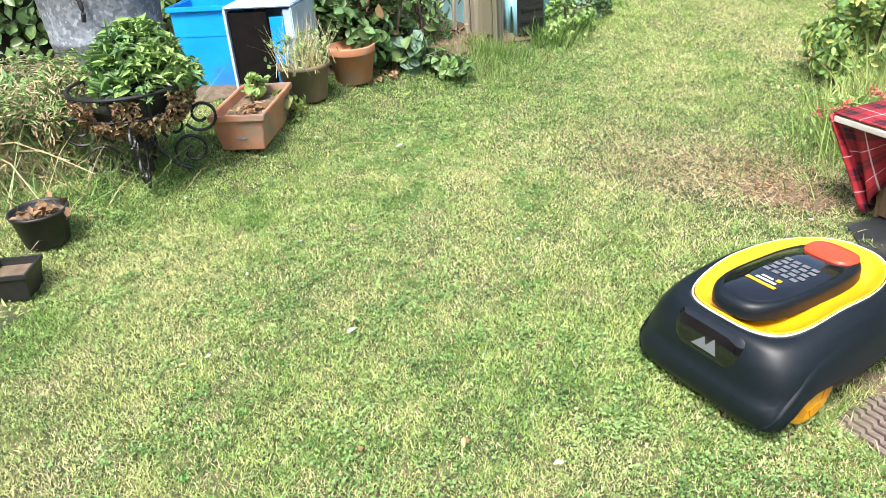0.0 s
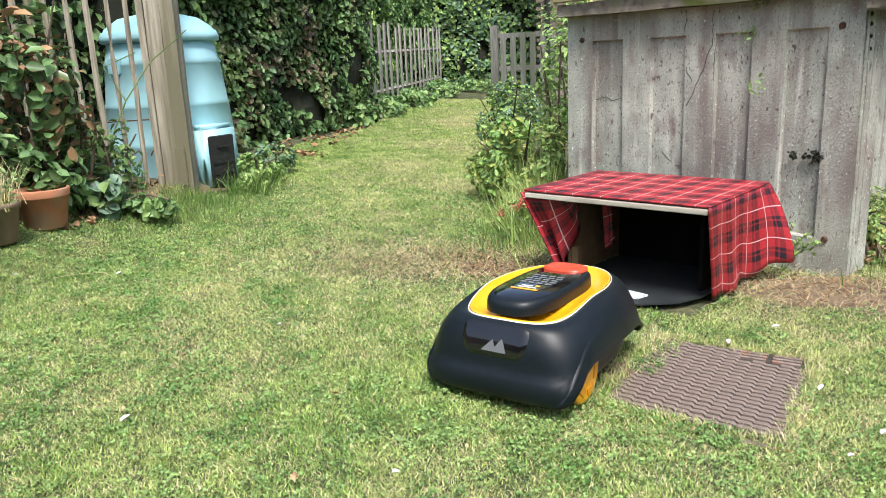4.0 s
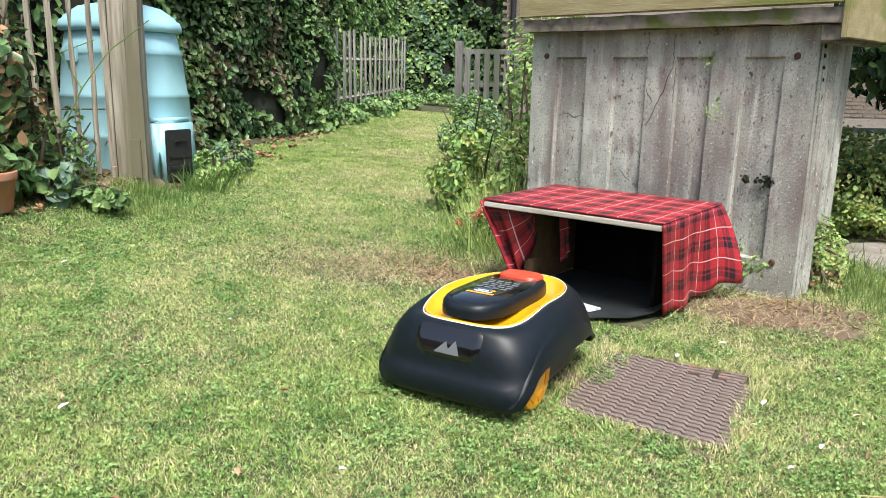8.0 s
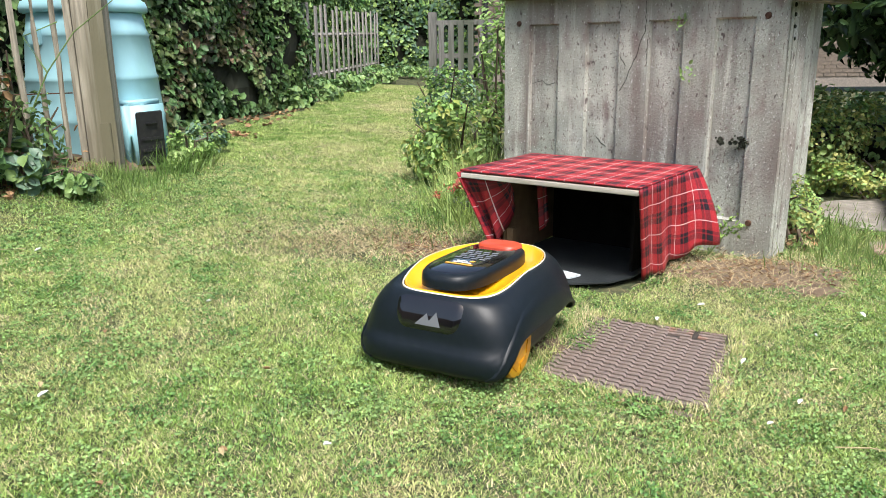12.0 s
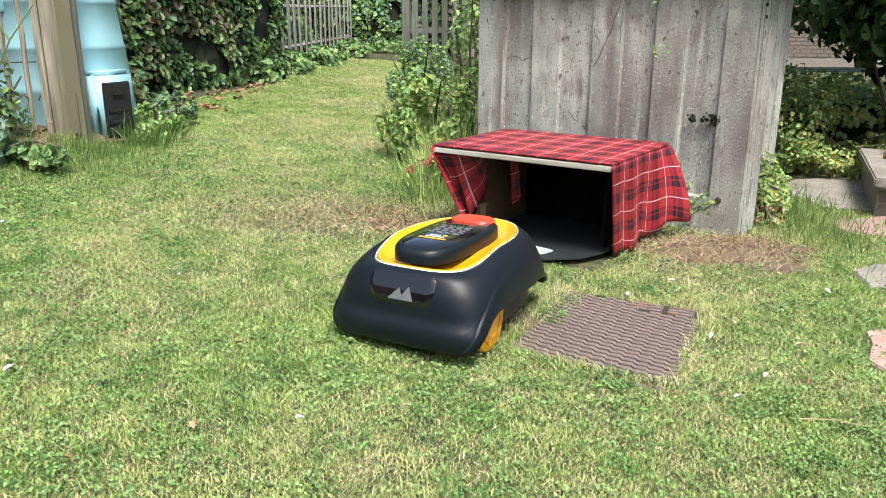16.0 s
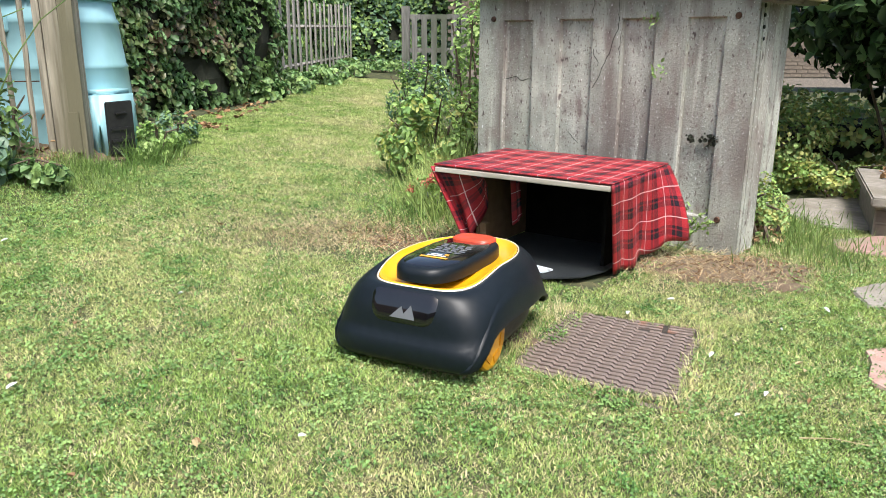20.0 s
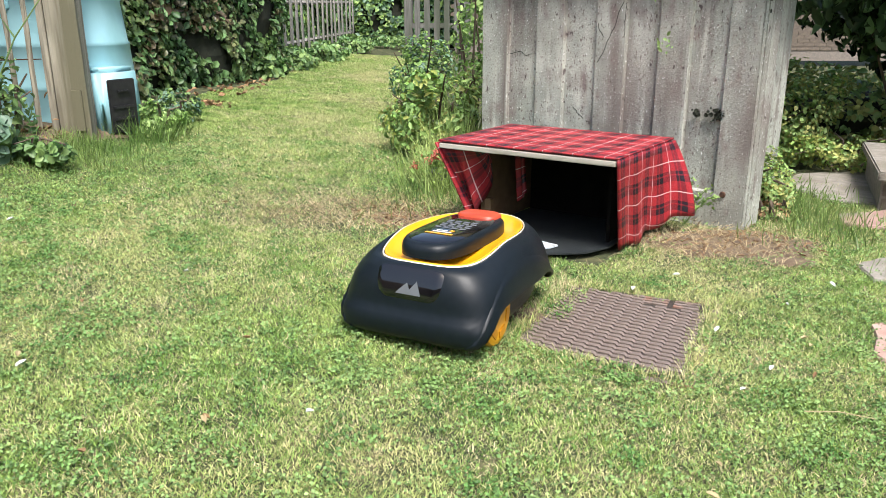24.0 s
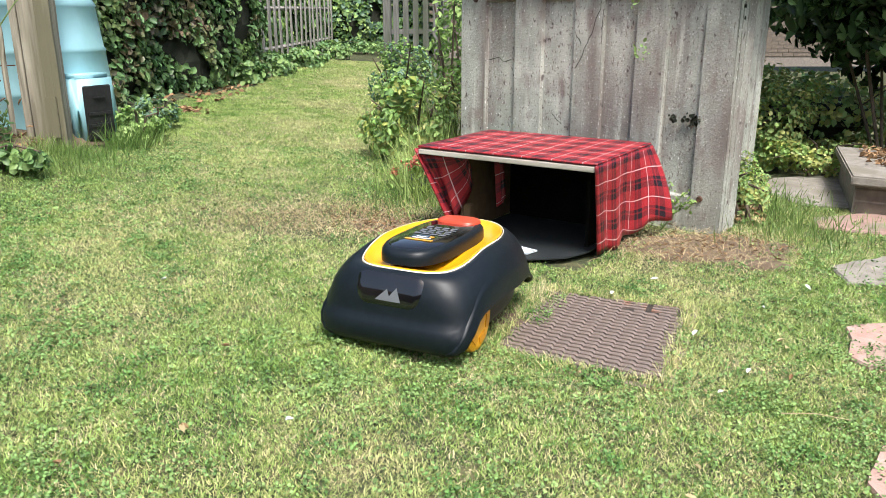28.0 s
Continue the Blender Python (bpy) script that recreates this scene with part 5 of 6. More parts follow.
def build_trough():
    c = (-2.332, 2.366)
    t = thing("plant_trough", pose(c[0], c[1], g(*c) - 0.005, 0, 0, 31) @ Matrix.Scale(0.92, 4), "faded terracotta plastic trough with soil and a seedling", "planter")
    bm = bmesh.new()
    rows = []
    for hx, hy, z in ((0.105, 0.24, 0.0), (0.128, 0.27, 0.155), (0.140, 0.283, 0.157), (0.142, 0.285, 0.190), (0.124, 0.266, 0.190), (0.116, 0.258, 0.125)):
        rows.append([bm.verts.new((x, y, z)) for x, y in ((-hx, -hy), (hx, -hy), (hx, hy), (-hx, hy))])
    for a, b in zip(rows, rows[1:]):
        for i in range(4):
            bm.faces.new((a[i], a[(i + 1) % 4], b[(i + 1) % 4], b[i]))
    bm.faces.new(rows[0][::-1])
    bmesh.ops.bevel(bm, geom=[e for e in bm.edges if not e.is_boundary], offset=0.004, segments=2, affect="EDGES")
    part("tub", bm, M_TROUGH, t)
    part("soil", block(-0.121, 0.121, -0.262, 0.262, 0.115, 0.140), M_SOIL, t)
    part("sticker", block(-0.028, 0.028, -0.256, -0.249, 0.06, 0.072), M_ZINC, t, "small worn grey sticker")
    o = leaves("seedling", [(random.gauss(-0.02, 0.03), random.gauss(0.16, 0.05), random.uniform(0.15, 0.28)) for _ in range(34)], 0.065, M_PALELEAF, t, tilt=0.9, ratio=0.8)
    leaves("dead_leaves", [(random.gauss(0, 0.04), random.gauss(-0.05, 0.06), 0.145 + random.uniform(0, 0.02)) for _ in range(60)], 0.035, M_LITTER, t, tilt=1.0)


build_trough()


def round_pot(name, x, y, r, h, material, label, soil=True, lip=0.22, rz=0):
    p = thing(name, pose(x, y, g(x, y) - 0.004, 0, 0, rz), label, "flower pot")
    rb = r * 0.74
    hl = h * (1 - lip)
    part("pot", lathe([(rb * 0.96, 0), (rb, 0.004), (r * 0.93, hl), (r * 0.99, hl + 0.003), (r, hl + 0.008), (r * 1.01, h - 0.006), (r * 0.995, h), (r * 0.93, h), (r * 0.90, h - 0.01), (r * 0.85, h * 0.78), (0.01, h * 0.77)], 40), material, p, smooth=True)
    if soil:
        part("soil", lathe([(0.01, h * 0.80), (r * 0.84, h * 0.80), (r * 0.86, h * 0.82), (0.02, h * 0.86)], 24), M_SOIL, p)
    return p


round_pot("terracotta_pot", -2.429, 3.201, 0.135, 0.205, M_TERRA, "empty orange terracotta flower pot on the border's edge", soil=False)
pp = round_pot("planter_pot", -2.44, 2.835, 0.14, 0.19, M_BROWNPOT, "brown weathered pot with straggly dying plant", lip=0.12)
x_, y_ = rng.normal(0, 0.06, 260), rng.normal(0, 0.06, 260)
blades("dry_growth", x_, y_, np.full(260, 0.16), 0.24, 0.004, M_DRYBLADE, 0.8, pp)
leaves("foliage", [(random.gauss(0, 0.08), random.gauss(0, 0.08), random.uniform(0.18, 0.34)) for _ in range(200)], 0.03, M_WEED, pp, tilt=1.2)
pp = round_pot("black_pot", -2.224, 1.211, 0.105, 0.135, M_BLACKPL, "black plastic plant pot with dead leaves", lip=0.12)
leaves("dead_leaves", [(random.gauss(0.02, 0.03), random.gauss(0, 0.03), 0.118 + random.uniform(0, 0.03)) for _ in range(36)], 0.045, M_LITTER, pp, tilt=1.2)


def build_square_pot():
    p = thing("square_pot", pose(-2.041, 0.987, g(-2.041, 0.987), 0, 0, 40), "square black plastic pot with soil on the grass", "flower pot")
    bm = bmesh.new()
    rows = []
    for hx, z in ((0.055, 0.0), (0.07, 0.085), (0.075, 0.086), (0.075, 0.10), (0.066, 0.10), (0.062, 0.06)):
        rows.append([bm.verts.new((x, y, z)) for x, y in ((-hx, -hx), (hx, -hx), (hx, hx), (-hx, hx))])
    for a, b in zip(rows, rows[1:]):
        for i in range(4):
            bm.faces.new((a[i], a[(i + 1) % 4], b[(i + 1) % 4], b[i]))
    bm.faces.new(rows[0][::-1])
    part("pot", bm, M_BLACKPL, p)
    part("soil", block(-0.064, 0.064, -0.064, 0.064, 0.06, 0.075), M_SOIL, p)


build_square_pot()


def build_basket():
    x, y = -2.342, 1.776
    b = thing("basket_stand", pose(x, y, g(x, y), 0, 0, 15), "black wrought iron scroll stand with a planted basket", "plant stand")
    rim, R = 0.40, 0.245
    part("rim_hoop", tube([(R * math.cos(a), R * math.sin(a), rim) for a in np.linspace(0, 2 * math.pi, 41)], 0.008, 8), M_BLACKIRON, b)
    part("hoop", tube([(R * 0.86 * math.cos(a), R * 0.86 * math.sin(a), rim - 0.10) for a in np.linspace(0, 2 * math.pi, 41)], 0.005, 6), M_BLACKIRON, b)
    for k in range(10):
        a = 2 * math.pi * k / 10
        part("basket_bar", tube([(R * s * math.cos(a), R * s * math.sin(a), rim - d) for s, d in ((1, 0), (0.95, 0.06), (0.82, 0.12), (0.55, 0.17), (0.15, 0.19))], 0.005, 6), M_BLACKIRON, b)
    bm = lathe([(0.03, rim - 0.18), (R * 0.45, rim - 0.16), (R * 0.68, rim - 0.12), (R * 0.78, rim - 0.07), (R * 0.80, rim - 0.04), (R * 0.70, rim - 0.045), (0.02, rim - 0.03)], 28)
    for v in bm.verts:
        v.co += noise.noise_vector(v.co * 22) * 0.012
    # the basket's inner shade is put into the liner's colour
    part("liner", bm, M_SHADEMOSS, b, "basket liner coloured near-black for the shade inside")
    P = []
    while len(P) < 1500:
        a, d = random.uniform(0, 6.28), random.uniform(0.02, 0.21)
        if noise.noise(Vector((math.cos(a) * 2.2, math.sin(a) * 2.2, d * 9))) < -0.05 - 0.5 * (0.1 < d < 0.17):
            continue
        s_ = math.sqrt(max(0.05, 1 - (d / 0.23) ** 2)) * random.uniform(0.88, 1.06)
        P.append((R * s_ * math.cos(a), R * s_ * math.sin(a), rim - d))
    for i, m_ in enumerate((M_LITTER, M_LITTER, M_STRAW)):
        o = leaves("dead_leaves", P[i::3], 0.034, m_, b, tilt=2.0, ratio=0.4)
        o["kind"] = "stuff"
    part("post", tube([(0, 0, 0.02), (0, 0, rim - 0.18)], 0.012, 8), M_BLACKIRON, b)
    for k in range(4):
        a = radians(33) + k * math.pi / 2
        def curl(c0, c1, r, turns, start, sgn):
            pts = []
            for i in range(34):
                t = i / 33
                th = start + sgn * turns * 2 * math.pi * t
                rr = r * (1 - 0.72 * t)
                u, w = c0 + rr * math.cos(th), c1 + rr * math.sin(th)
                pts.append((u * math.cos(a), u * math.sin(a), w))
            return pts
        part("scroll", tube(curl(0.185, 0.085, 0.08, 1.35, -2.4, -1), 0.0075, 6), M_BLACKIRON, b)
        part("scroll", tube(curl(0.125, 0.20, 0.055, 1.3, -2.2, -1), 0.007, 6), M_BLACKIRON, b)
        part("scroll", tube(curl(0.245, 0.235, 0.075, 1.3, 3.6, 1), 0.007, 6), M_BLACKIRON, b)
        part("leg", tube([(0, 0, 0.20), (0.05 * math.cos(a), 0.05 * math.sin(a), 0.10), (0.11 * math.cos(a), 0.11 * math.sin(a), 0.03), (0.16 * math.cos(a), 0.16 * math.sin(a), 0.004)], 0.007, 6), M_BLACKIRON, b)
    for i, m_ in enumerate((M_WEED, M_PALELEAF, M_IVY)):
        P, N = [], []
        for _ in range(52):
            a, q = random.uniform(0, 6.28), math.sqrt(random.random())
            c = Vector((R * 0.86 * q * math.cos(a) + 0.05, R * 0.86 * q * math.sin(a) + 0.03, rim - 0.05 + (0.08 + 0.18 * (1 - q * q)) * random.uniform(0.35, 1.1)))
            for k in range(12):
                d = Vector((random.gauss(0, 1), random.gauss(0, 1), random.gauss(0.5, 0.7))).normalized()
                P.append(c + d * 0.03)
                N.append((random.gauss(0, 0.5), random.gauss(0, 0.5), 1))
        o = leaves("foliage", P, 0.062, m_, b, N, tilt=1.0, ratio=0.26)
        o["kind"] = "stuff"


build_basket()


def build_tubs():
    c = thing("blue_crate", pose(-3.01, 2.78, g(-3.01, 2.76), 0, 0, 28) @ Matrix.Scale(0.90, 4), "bright blue plastic crate standing in the border", "crate")
    for x0, x1, y0, y1 in ((-0.2, 0.2, -0.15, -0.142), (-0.2, 0.2, 0.142, 0.15), (-0.2, -0.192, -0.1415, 0.1415), (0.192, 0.2, -0.1415, 0.1415)):
        part("wall", block(x0, x1, y0, y1, 0.0, 0.50), M_BLUE, c)
    part("base", block(-0.19, 0.19, -0.14, 0.14, 0.0, 0.01), M_BLUE, c)
    for x0, x1, y0, y1 in ((-0.22, 0.22, -0.17, -0.152), (-0.22, 0.22, 0.152, 0.17), (-0.22, -0.202, -0.1515, 0.1515), (0.202, 0.22, -0.1515, 0.1515)):
        part("rim", block(x0, x1, y0, y1, 0.475, 0.505), M_BLUE, c, bevel=0.004)
    part("shelf_line", block(-0.19, 0.19, -0.153, -0.1505, 0.33, 0.345), M_BLUE, c)
    t = thing("storage_tub", pose(-2.70, 2.90, g(-2.7, 2.88), 0, 0, 26) @ Matrix.Scale(0.88, 4), "cloudy plastic storage tub lying on its side, black inside", "storage tub")
    part("side", block(-0.21, 0.21, -0.20, 0.24, 0.515, 0.53), M_CLEAR, t, bevel=0.006)
    part("side", block(0.195, 0.21, -0.20, 0.24, 0.012, 0.513), M_CLEAR, t, bevel=0.006)
    part("side", block(-0.21, -0.195, -0.20, 0.24, 0.012, 0.513), M_CLEAR, t)
    part("side", block(-0.21, 0.21, -0.20, 0.24, 0.0, 0.01), M_CLEAR, t)
    part("bottom", block(-0.193, 0.193, 0.22, 0.238, 0.012, 0.513), M_CLEAR, t)
    # panel added across the open mouth to stand for the dark inside
    part("black_panel", block(-0.192, 0.06, -0.19, -0.17, 0.014, 0.50), M_SHADEBLACK, t, "matt black panel standing for the tub's dark inside", bevel=0.01)
    part("blue_panel", block(0.063, 0.15, -0.185, -0.17, 0.014, 0.46), M_BLUE, t, "blue panel")
    part("cloudy_panel", block(0.152, 0.192, -0.185, -0.172, 0.014, 0.50), M_CLEAR, t)
    b = thing("dustbin", pose(-3.57, 2.48, g(-3.57, 2.48)), "galvanised steel dustbin with mottled zinc surface", "dustbin")
    part("body", lathe([(0.27, 0), (0.275, 0.01), (0.30, 0.30), (0.306, 0.31), (0.30, 0.32), (0.325, 0.66), (0.335, 0.67), (0.335, 0.69), (0.32, 0.69), (0.30, 0.5), (0.02, 0.48)], 48), M_ZINC, b, smooth=True)
    part("handle", tube([(0.20 + 0.07 * math.cos(a), -0.27, 0.50 + 0.10 * math.sin(a)) for a in np.linspace(-0.6, 2.6, 16)], 0.012, 8), M_BLACKPL, b, "black hose handle")


build_tubs()


def build_border_plants():
    # dry weeds and straw heap
    for c, r, n, ln, wd, m_, lab in (((-2.822, 1.471), (0.24, 0.30), 900, 0.34, 0.004, M_STRAW, "heap of dry straw-coloured weeds"),
                                     ((-2.826, 1.605), (0.28, 0.30), 700, 0.36, 0.006, M_WEED, "green weed stalks among dry straw")):
        tuft("dry_weeds" if m_ is M_STRAW else "weed_stalks", c, r, n, ln, wd, m_, lab, 1.0, "weeds", 0.55)
    shrub("weed_clump", (-2.861, 1.529, 0.459), (0.402, 0.462, 0.341), 6500, 0.036, [M_STRAW, M_WEED, M_STRAW, M_TALLGRASS, M_STRAW, M_WEED], "tangled dry and green weeds in the border", stems=6, hollow=0.1, category="weeds", ratio=0.2)
    shrub("weed_clump", (-2.901, 1.639, 0.488), (0.395, 0.444, 0.316), 1500, 0.034, [M_WEED, M_IVY, M_TALLGRASS], "small-leaved green weeds in the border", stems=6, hollow=0.1, category="weeds", ratio=0.4)
    for k in range(9):
        a = random.uniform(-0.5, 0.6)
        x, y = -2.82 + random.uniform(-0.2, 0.2), 1.46 + random.uniform(-0.2, 0.25)
        z = g(x, y) + random.uniform(0.04, 0.22)
        L = random.uniform(0.3, 0.55)
        tagged(part("dry_stalk", tube([(x, y, z), (x + L * 0.5 * math.cos(a), y + L * 0.5 * math.sin(a), z + 0.03), (x + L * math.cos(a), y + L * math.sin(a), max(g(x, y), z - 0.04))], 0.004, 5, taper=0.5), M_STRAW), "long dry stalk lying over the weeds", "stalk", "dry stalks")
    shrub("broadleaf_plant", (-2.60, 3.72, 0.52), (0.26, 0.24, 0.34), 380, 0.066, [M_HEDGE, M_IVY, M_WEED], "dark broad-leaved plant before the palings", stems=7, hollow=0.1, category="plant", ratio=0.5)
    shrub("broadleaf_plant", (-2.52, 4.05, 0.48), (0.22, 0.18, 0.32), 300, 0.058, [M_IVY, M_HEDGE, M_WEED], "browning leafy plant at the post's foot", stems=6, hollow=0.1, category="plant", ratio=0.45)
    shrub("broadleaf_plant", (-2.537, 3.385, 0.467), (0.274, 0.256, 0.292), 420, 0.085, [M_IVY, M_HEDGE], "broad-leaved green border plant", stems=7, hollow=0.1, category="plant", ratio=0.5)
    shrub("broadleaf_plant", (-2.378, 3.59, 0.357), (0.202, 0.184, 0.184), 150, 0.10, [M_BLUELEAF, M_WEED], "grey-green broad-leaved plant behind the pot", stems=5, hollow=0.1, category="plant", ratio=0.7)
    shrub("broadleaf_plant", (-2.792, 3.273, 0.643), (0.319, 0.228, 0.455), 600, 0.09, [M_IVY, M_HEDGE], "tall leafy border plant at the palings", stems=7, hollow=0.1, category="plant", ratio=0.42)
    shrub("climbing_plant", (-2.584, 3.368, 1.001), (0.382, 0.255, 0.637), 500, 0.09, [M_HEDGE, M_IVY, M_LITTER], "climber over the split palings", stems=6, hollow=0.1, category="climber")
    shrub("weed_clump", (-2.374, 2.596, 0.293), (0.134, 0.134, 0.096), 90, 0.05, [M_WEED, M_YELLEAF], "small weeds between the pots", stems=3, hollow=0.0, category="weeds", ratio=0.6)
    shrub("weed_clump", (-2.199, 3.674, 0.264), (0.312, 0.128, 0.083), 260, 0.055, [M_IVY, M_WEED], "low weeds along the border's edge", stems=4, hollow=0.0, category="weeds", ratio=0.75)
    shrub("climbing_plant", (-2.455, 3.531, 0.809), (0.237, 0.102, 0.551), 330, 0.055, [M_HEDGE, M_LITTER, M_HEDGE], "browning climber between the split palings", stems=5, hollow=0.0, category="climber")
    shrub("climbing_plant", (-3.153, 3.308, 0.962), (0.318, 0.182, 0.728), 420, 0.07, [M_HEDGE, M_HEDGE, M_IVY], "dark climber between the split palings", stems=5, hollow=0.0, category="climber")
    # rose stem across the post
    v = thing("rose_stem", Matrix.Identity(4), "thorny green rose stem growing across the post", "rose")
    part("stem", tube([(-2.72, 4.14, 0.27), (-2.62, 4.16, 0.59), (-2.48, 4.18, 0.85), (-2.30, 4.21, 1.08), (-2.05, 4.24, 1.26)], 0.006, 6, taper=0.5), M_WEED, v)
    part("stem", tube([(-2.48, 4.18, 0.85), (-2.62, 4.21, 1.06), (-2.40, 4.22, 1.14)], 0.006, 6, taper=0.6), M_WEED, v)
    leaves("foliage", [(-2.7 + random.uniform(0, 0.65), 4.18 + random.gauss(0, 0.03), 0.35 + random.uniform(0, 0.9)) for _ in range(3)], 0.05, M_LITTER, v, tilt=1.5)
    n = 900
    x, y = rng.uniform(-3.1, -2.3, n), rng.uniform(3.2, 4.35, n)
    o = leaves("leaf_litter", np.stack([x, y, gz(x, y) + rng.uniform(0.0, 0.03, n)], 1), 0.05, M_LITTER, None, tilt=1.0)
    tagged(o, "brown dead leaves on the border soil", "leaf litter", kind="stuff")
    n = 60
    x, y = rng.normal(-2.2, 0.12, n), rng.normal(6.5, 0.10, n)
    x2, y2 = rng.uniform(-2.8, -2.1, 120), rng.uniform(7.0, 8.9, 120)
    x, y = np.concatenate([x, x2]), np.concatenate([y, y2])
    o = leaves("leaf_litter", np.stack([x, y, gz(x, y) + 0.012], 1), 0.06, M_LITTER, None, tilt=0.7)
    tagged(o, "dead leaves at the hedge's foot", "leaf litter", kind="stuff")
    # soil of the border
    bm = bmesh.new()
    rows = []
    for yy in np.linspace(0.5, 5.4, 52):
        x0 = float(edge(yy)[0]) + 0.03 * math.sin(yy * 7)
        rows.append([bm.verts.new((xx, yy, g(xx, yy) + 0.006 + 0.05 * min(1, k) * (0.6 + 0.4 * noise.noise(Vector((xx * 3, yy * 3, 0)))))) for k, xx in enumerate((x0, x0 - 0.12, x0 - 0.4, x0 - 0.9, x0 - 2.2))])
    for a, b in zip(rows, rows[1:]):
        for i in range(4):
            bm.faces.new((a[i + 1], a[i], b[i], b[i + 1]))
    tagged(part("border_soil", bm, M_SOIL, smooth=True), "dark border soil along the lawn", "soil", kind="structure")


def edge(y):
    """The lawn's left border and right border along its length."""
    l = np.interp(y, [0.5, 1.0, 1.66, 2.5, 3.4, 3.9, 4.67, 6.0, 9.0, 13], [-2.75, -2.76, -2.85, -2.8, -2.52, -2.28, -2.11, -2.55, -2.2, -2.3])
    r = np.interp(y, [0.5, 4.3, 4.7, 5.8, 8.5, 12.7], [3.0, 2.9, 0.0, -0.15, -0.45, -0.65])
    return l, r


build_border_plants()


# ---- fallen leaves on the lawn ----
def build_fallen():
    spots = [(-0.97, 1.47, 0), (-0.42, 1.67, 1), (-0.38, 1.21, 0), (-1.26, 8.01, 1), (-0.38, 1.22, 1), (0.9, 1.52, 0), (0.94, 1.52, 2), (1.16, 1.61, 1), (1.06, 1.65, 2), (0.99, 2.45, 2), (0.99, 1.92, 2), (1.53, 2.36, 2), (1.23, 1.81, 0), (1.29, 2.15, 2), (1.66, 2.72, 0), (-2.1, 2.52, 2), (-2.17, 1.97, 0), (-2.04, 1.65, 1), (-2.07, 2.05, 1), (-2.06, 1.17, 0), (-2.22, 1.39, 0), (-2.09, 1.73, 2), (-0.93, 1.42, 2), (0.16, 2.04, 0), (0.23, 2.24, 2), (-1.2, 1.09, 2)]
    spots += [(random.uniform(-2.0, 2.0), random.uniform(1.0, 4.5), random.choice((0, 0, 1, 2))) for _ in range(46)]
    mats = (M_STRAW, M_LITTER, M_WHITEPETAL)
    names = ("straw-coloured fallen leaf on the lawn", "orange-brown fallen leaf on the lawn", "white petal lying on the lawn")
    for x, y, k in spots:
        if not bool(lawn_mask(np.array([x]), np.array([y]))[0]):
            continue
        bm = bmesh.new()
        L = random.uniform(0.009, 0.018)
        vs = [bm.verts.new(p) for p in ((-L, 0, 0.0), (-L * 0.2, L * 0.45, 0.006), (L * 0.6, L * 0.35, 0.008), (L, 0, 0.004), (L * 0.6, -L * 0.35, 0.008), (-L * 0.2, -L * 0.45, 0.006), (0.1 * L, 0, -0.001))]
        for a, b in ((0, 1), (1, 2), (2, 3), (3, 4), (4, 5), (5, 0)):
            bm.faces.new((vs[6], vs[b], vs[a]))
        o = part("fallen_leaf" if k < 2 else "petal", bm, mats[k])
        o.matrix_world = pose(x, y, g(x, y) + 0.024, random.uniform(-18, 18), random.uniform(-18, 18), random.uniform(0, 360))
        tagged(o, names[k], "leaf" if k < 2 else "petal", "fallen leaves")
    for x, y, L, a in ((1.13, 1.39, 0.16, -10), (-1.87, 2.63, 0.22, 25), (-0.21, 3.33, 0.12, -35), (-1.81, 1.55, 0.16, 8)):
        o = part("twig", tube([(-L / 2, 0, 0), (0, 0.008, 0.004), (L / 2, -0.004, 0)], 0.0018, 5, taper=0.6), M_STRAW)
        o.matrix_world = pose(x, y, g(x, y) + 0.026, 0, 0, a)
        tagged(o, "dry pale twig lying on the lawn", "twig", "twigs")


M_WHITEPETAL = mat("white_petal", (0.70, 0.72, 0.70), (0.60, 0.62, 0.58), 40, 0.7)


# ---- lawn growth ----
def scatter(n, y0, y1, x0=-3.0, x1=3.2):
    x, y = rng.uniform(x0, x1, n), rng.uniform(y0, y1, n)
    l, r = edge(y)
    k = (x > l + 0.1 * wob(x, y, 5, 4)) & (x < r) & lawn_mask(x, y) & (rng.random(n) > 0.85 * bare(x, y))
    return x[k], y[k]


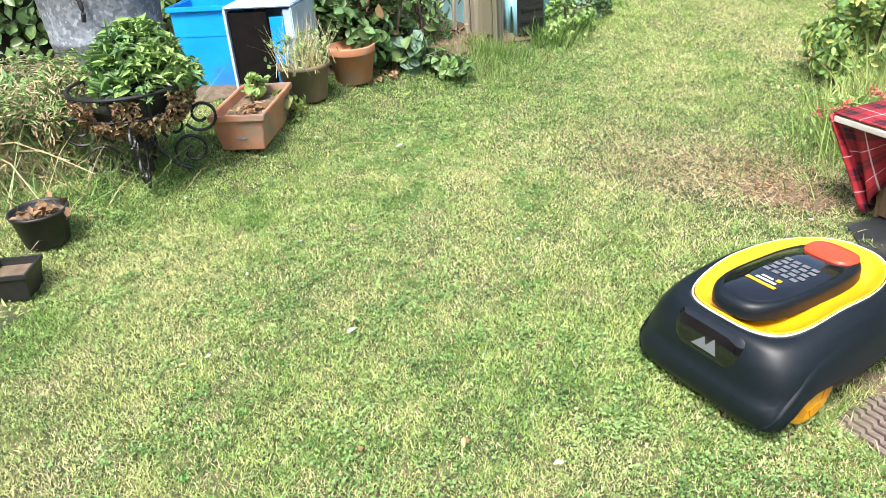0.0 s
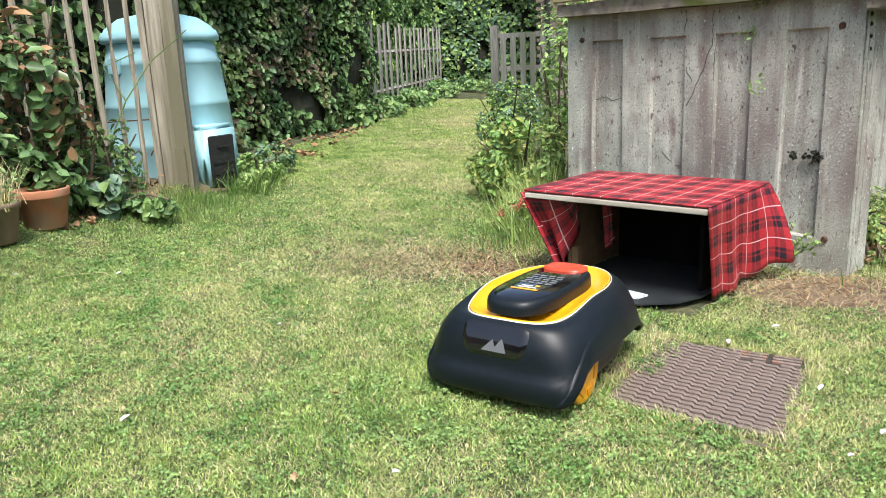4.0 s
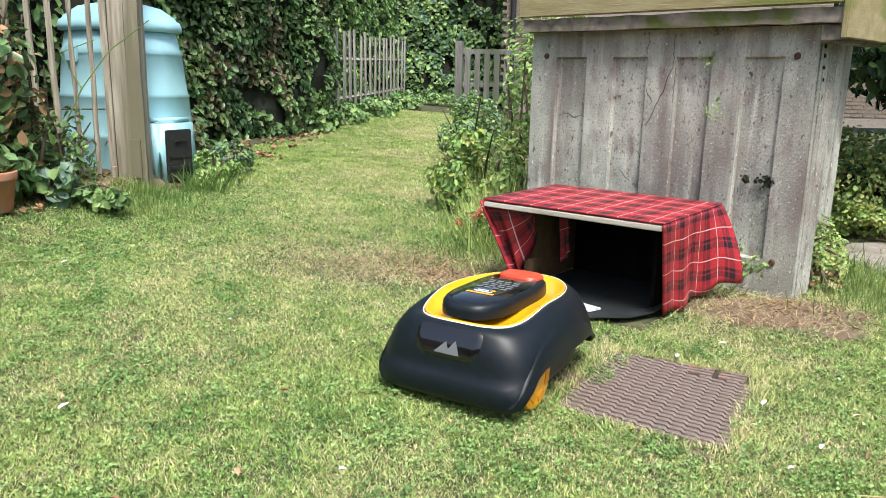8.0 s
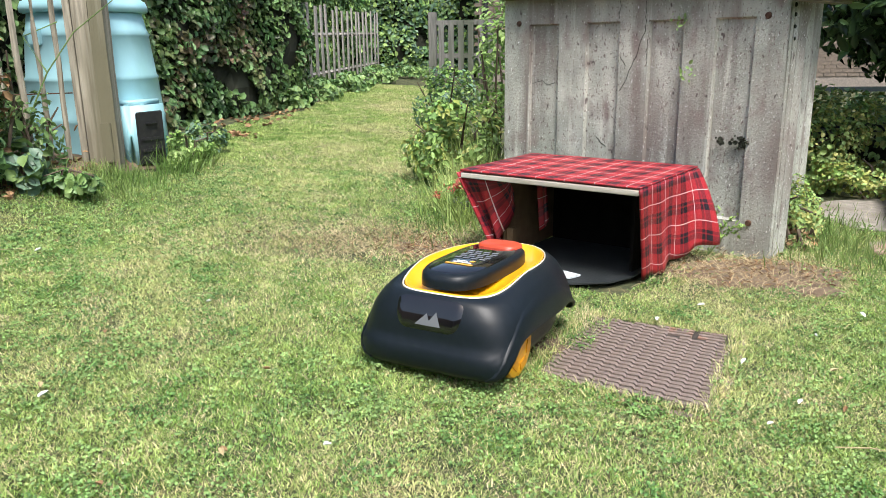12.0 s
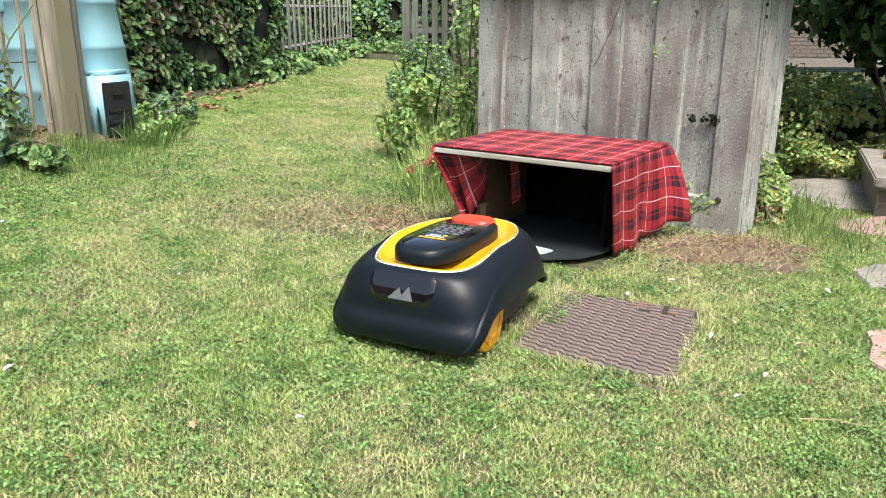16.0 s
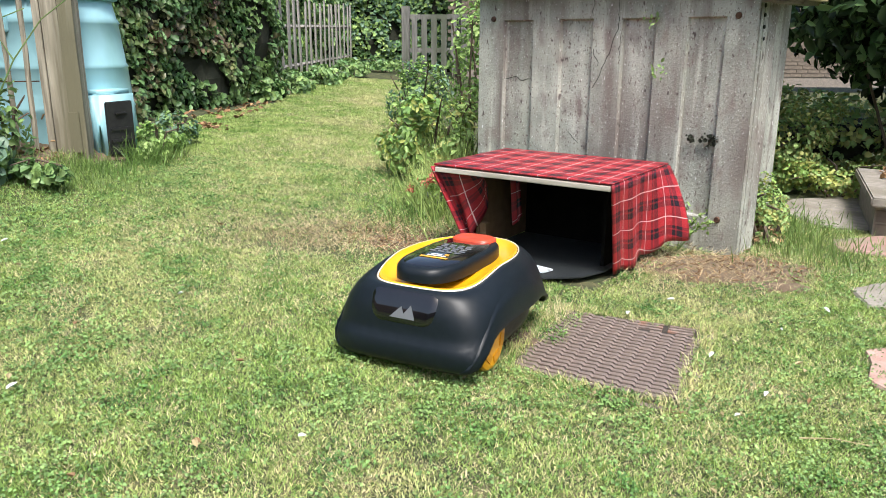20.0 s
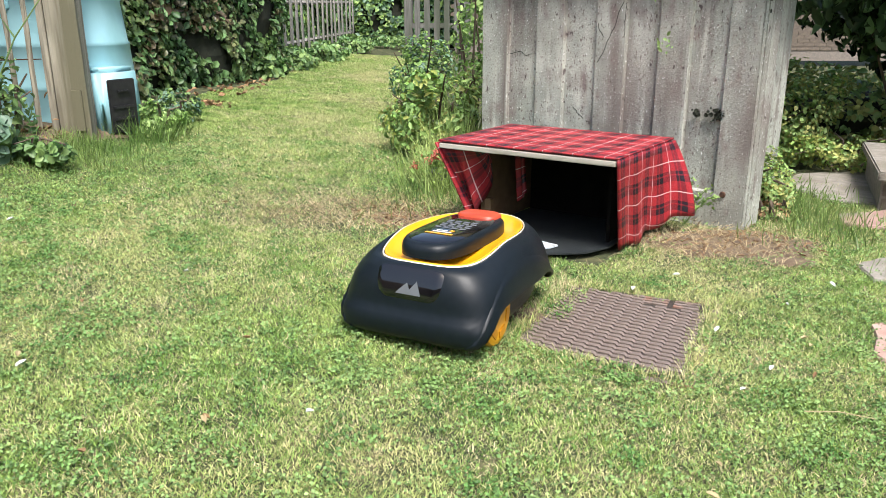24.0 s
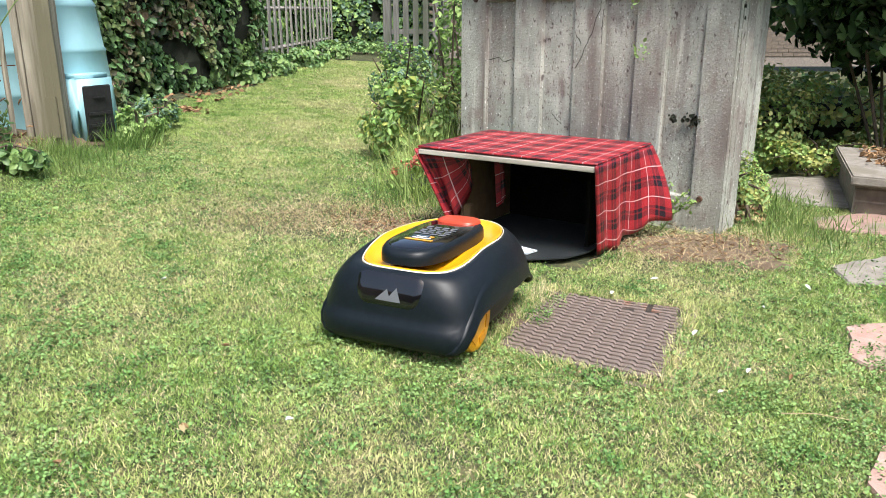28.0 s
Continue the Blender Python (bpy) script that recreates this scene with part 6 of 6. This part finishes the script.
def build_lawn():
    bands = ((0.35, 0.95, 50000, 0.018, 0.003, -1.9, -0.2), (0.95, 1.9, 56000, 0.018, 0.003, -2.9, 1.8), (1.9, 2.9, 42000, 0.018, 0.0034, -3.0, 2.3), (2.9, 4.4, 26000, 0.019, 0.0044, -3.0, 3.0),
             (4.4, 7.0, 19000, 0.020, 0.0064, -3.0, 1.0), (7.0, 13.6, 9000, 0.021, 0.0105, -2.8, 0.4))
    for y0, y1, dens, ln, wd, xa, xb in bands:
        x, y = scatter(int(dens * (y1 - y0) * (xb - xa)), y0, y1, xa, xb)
        z = gz(x, y) - 0.004
        # tufts: blades grow longer in small clumps, and straw gathers between them
        t = 0.5 * wob(x, y, 60, 12) + 0.5 * wob(x, y, 24, 13)
        length = ln * np.clip(1.0 + 0.42 * t, 0.5, 1.6)
        dry = rng.random(len(x)) < np.clip(0.34 + 0.14 * wob(x, y, 4, 5) + 0.16 * wob(x, y, 14, 9) - 0.20 * t + 0.5 * bare(x, y) - 0.30 * sstep(-1.3, -2.2, x), 0.02, 0.9)
        grow = blades if y1 < 2.95 else straws
        for q, m_, name_, lab, f in ((~dry, M_GRASS, "lawn_grass", "short mown green lawn grass", 1.0), (dry, M_DRYBLADE, "straw_grass", "straw-coloured dry grass among the lawn", 0.95)):
            o = grow(name_, x[q], y[q], z[q], length[q] * f, wd * f, m_, 1.0, least=0.45)
            tagged(o, lab, "grass", kind="stuff")
    # coarser turf of the rest of the plot, out of view
    for x0, x1, y0, y1 in ((-8.8, 8.8, -5.9, 0.35), (-0.2, 8.8, 0.35, 0.95), (-8.8, -1.9, 0.35, 0.95), (3.0, 8.8, 0.85, 4.2), (2.0, 3.0, 0.85, 2.4)):
        n = int(900 * (x1 - x0) * (y1 - y0))
        x, y = rng.uniform(x0, x1, n), rng.uniform(y0, y1, n)
        o = straws("rough_grass", x, y, gz(x, y) - 0.005, 0.035, 0.02, M_GRASS, 1.0, 0.5)
        tagged(o, "plain green turf of the rest of the plot", "grass", kind="stuff")
    for y0, y1, dens, sz in ((0.4, 2.9, 34000, 0.0085), (2.9, 5.0, 14000, 0.011)):
        x, y = scatter(int(dens * (y1 - y0) * 5.0), y0, y1, -2.8, 2.2)
        k = 0.25 * wob(x, y, 4, 8) + 0.35 * wob(x, y, 20, 2) + 0.6 * wob(x, y, 80, 6) + rng.normal(0, 0.45, len(x)) > 0.52
        x, y = x[k], y[k]
        z = gz(x, y) + rng.uniform(0.008, 0.020, len(x))
        o = leaves("clover", np.stack([x, y, z], 1), sz, M_CLOVER, tilt=1.0, ratio=0.9)
        tagged(o, "clover leaves in the lawn", "clover", kind="stuff")


build_lawn()


def overgrowth():
    """Grass and straw creeping over the rim of the drain cover."""
    c, s = math.cos(radians(-22.5)), math.sin(radians(-22.5))
    U, V = [], []
    for u0, v0, u1, v1, n in ((-0.53, 0.0, 0.0, 0.0, 800), (0.0, 0.0, 0.0, 0.63, 900), (0.0, 0.63, -0.52, 0.63, 800), (-0.52, 0.63, -0.53, 0.0, 1000)):
        t = rng.random(n)
        U.append(u0 + (u1 - u0) * t + rng.normal(0, 0.016, n))
        V.append(v0 + (v1 - v0) * t + rng.normal(0, 0.016, n))
    u, v = np.concatenate(U), np.concatenate(V)
    u2, v2 = rng.uniform(-0.57, -0.38, 1500), rng.uniform(0.26, 0.68, 1500)
    k = (u2 + 0.57) + (0.68 - v2) * 0.35 < 0.17 + 0.03 * rng.normal(0, 1, 1500)
    u, v = np.concatenate([u, u2[k]]), np.concatenate([v, v2[k]])
    x, y = 0.81 + c * u - s * v, 1.60 + s * u + c * v
    d = rng.random(len(x)) < 0.6
    for m_, q, lab in ((M_DRYBLADE, d, "straw creeping over the drain cover's edge"), (M_GRASS, ~d, "grass creeping over the drain cover's edge")):
        tagged(blades("edge_grass", x[q], y[q], gz(x[q], y[q]) + 0.0, 0.034, 0.0034, m_, 1.0, None, 0.3), lab, "grass", kind="stuff")


overgrowth()
build_fallen()
# the plan is drawn on a 0.78 m unit; bring every form and place to metres
for me in bpy.data.meshes:
    me.transform(Matrix.Scale(UNIT, 4))
for ob in scene.objects:
    if ob.type not in ("CAMERA", "LIGHT"):
        ob.location *= UNIT
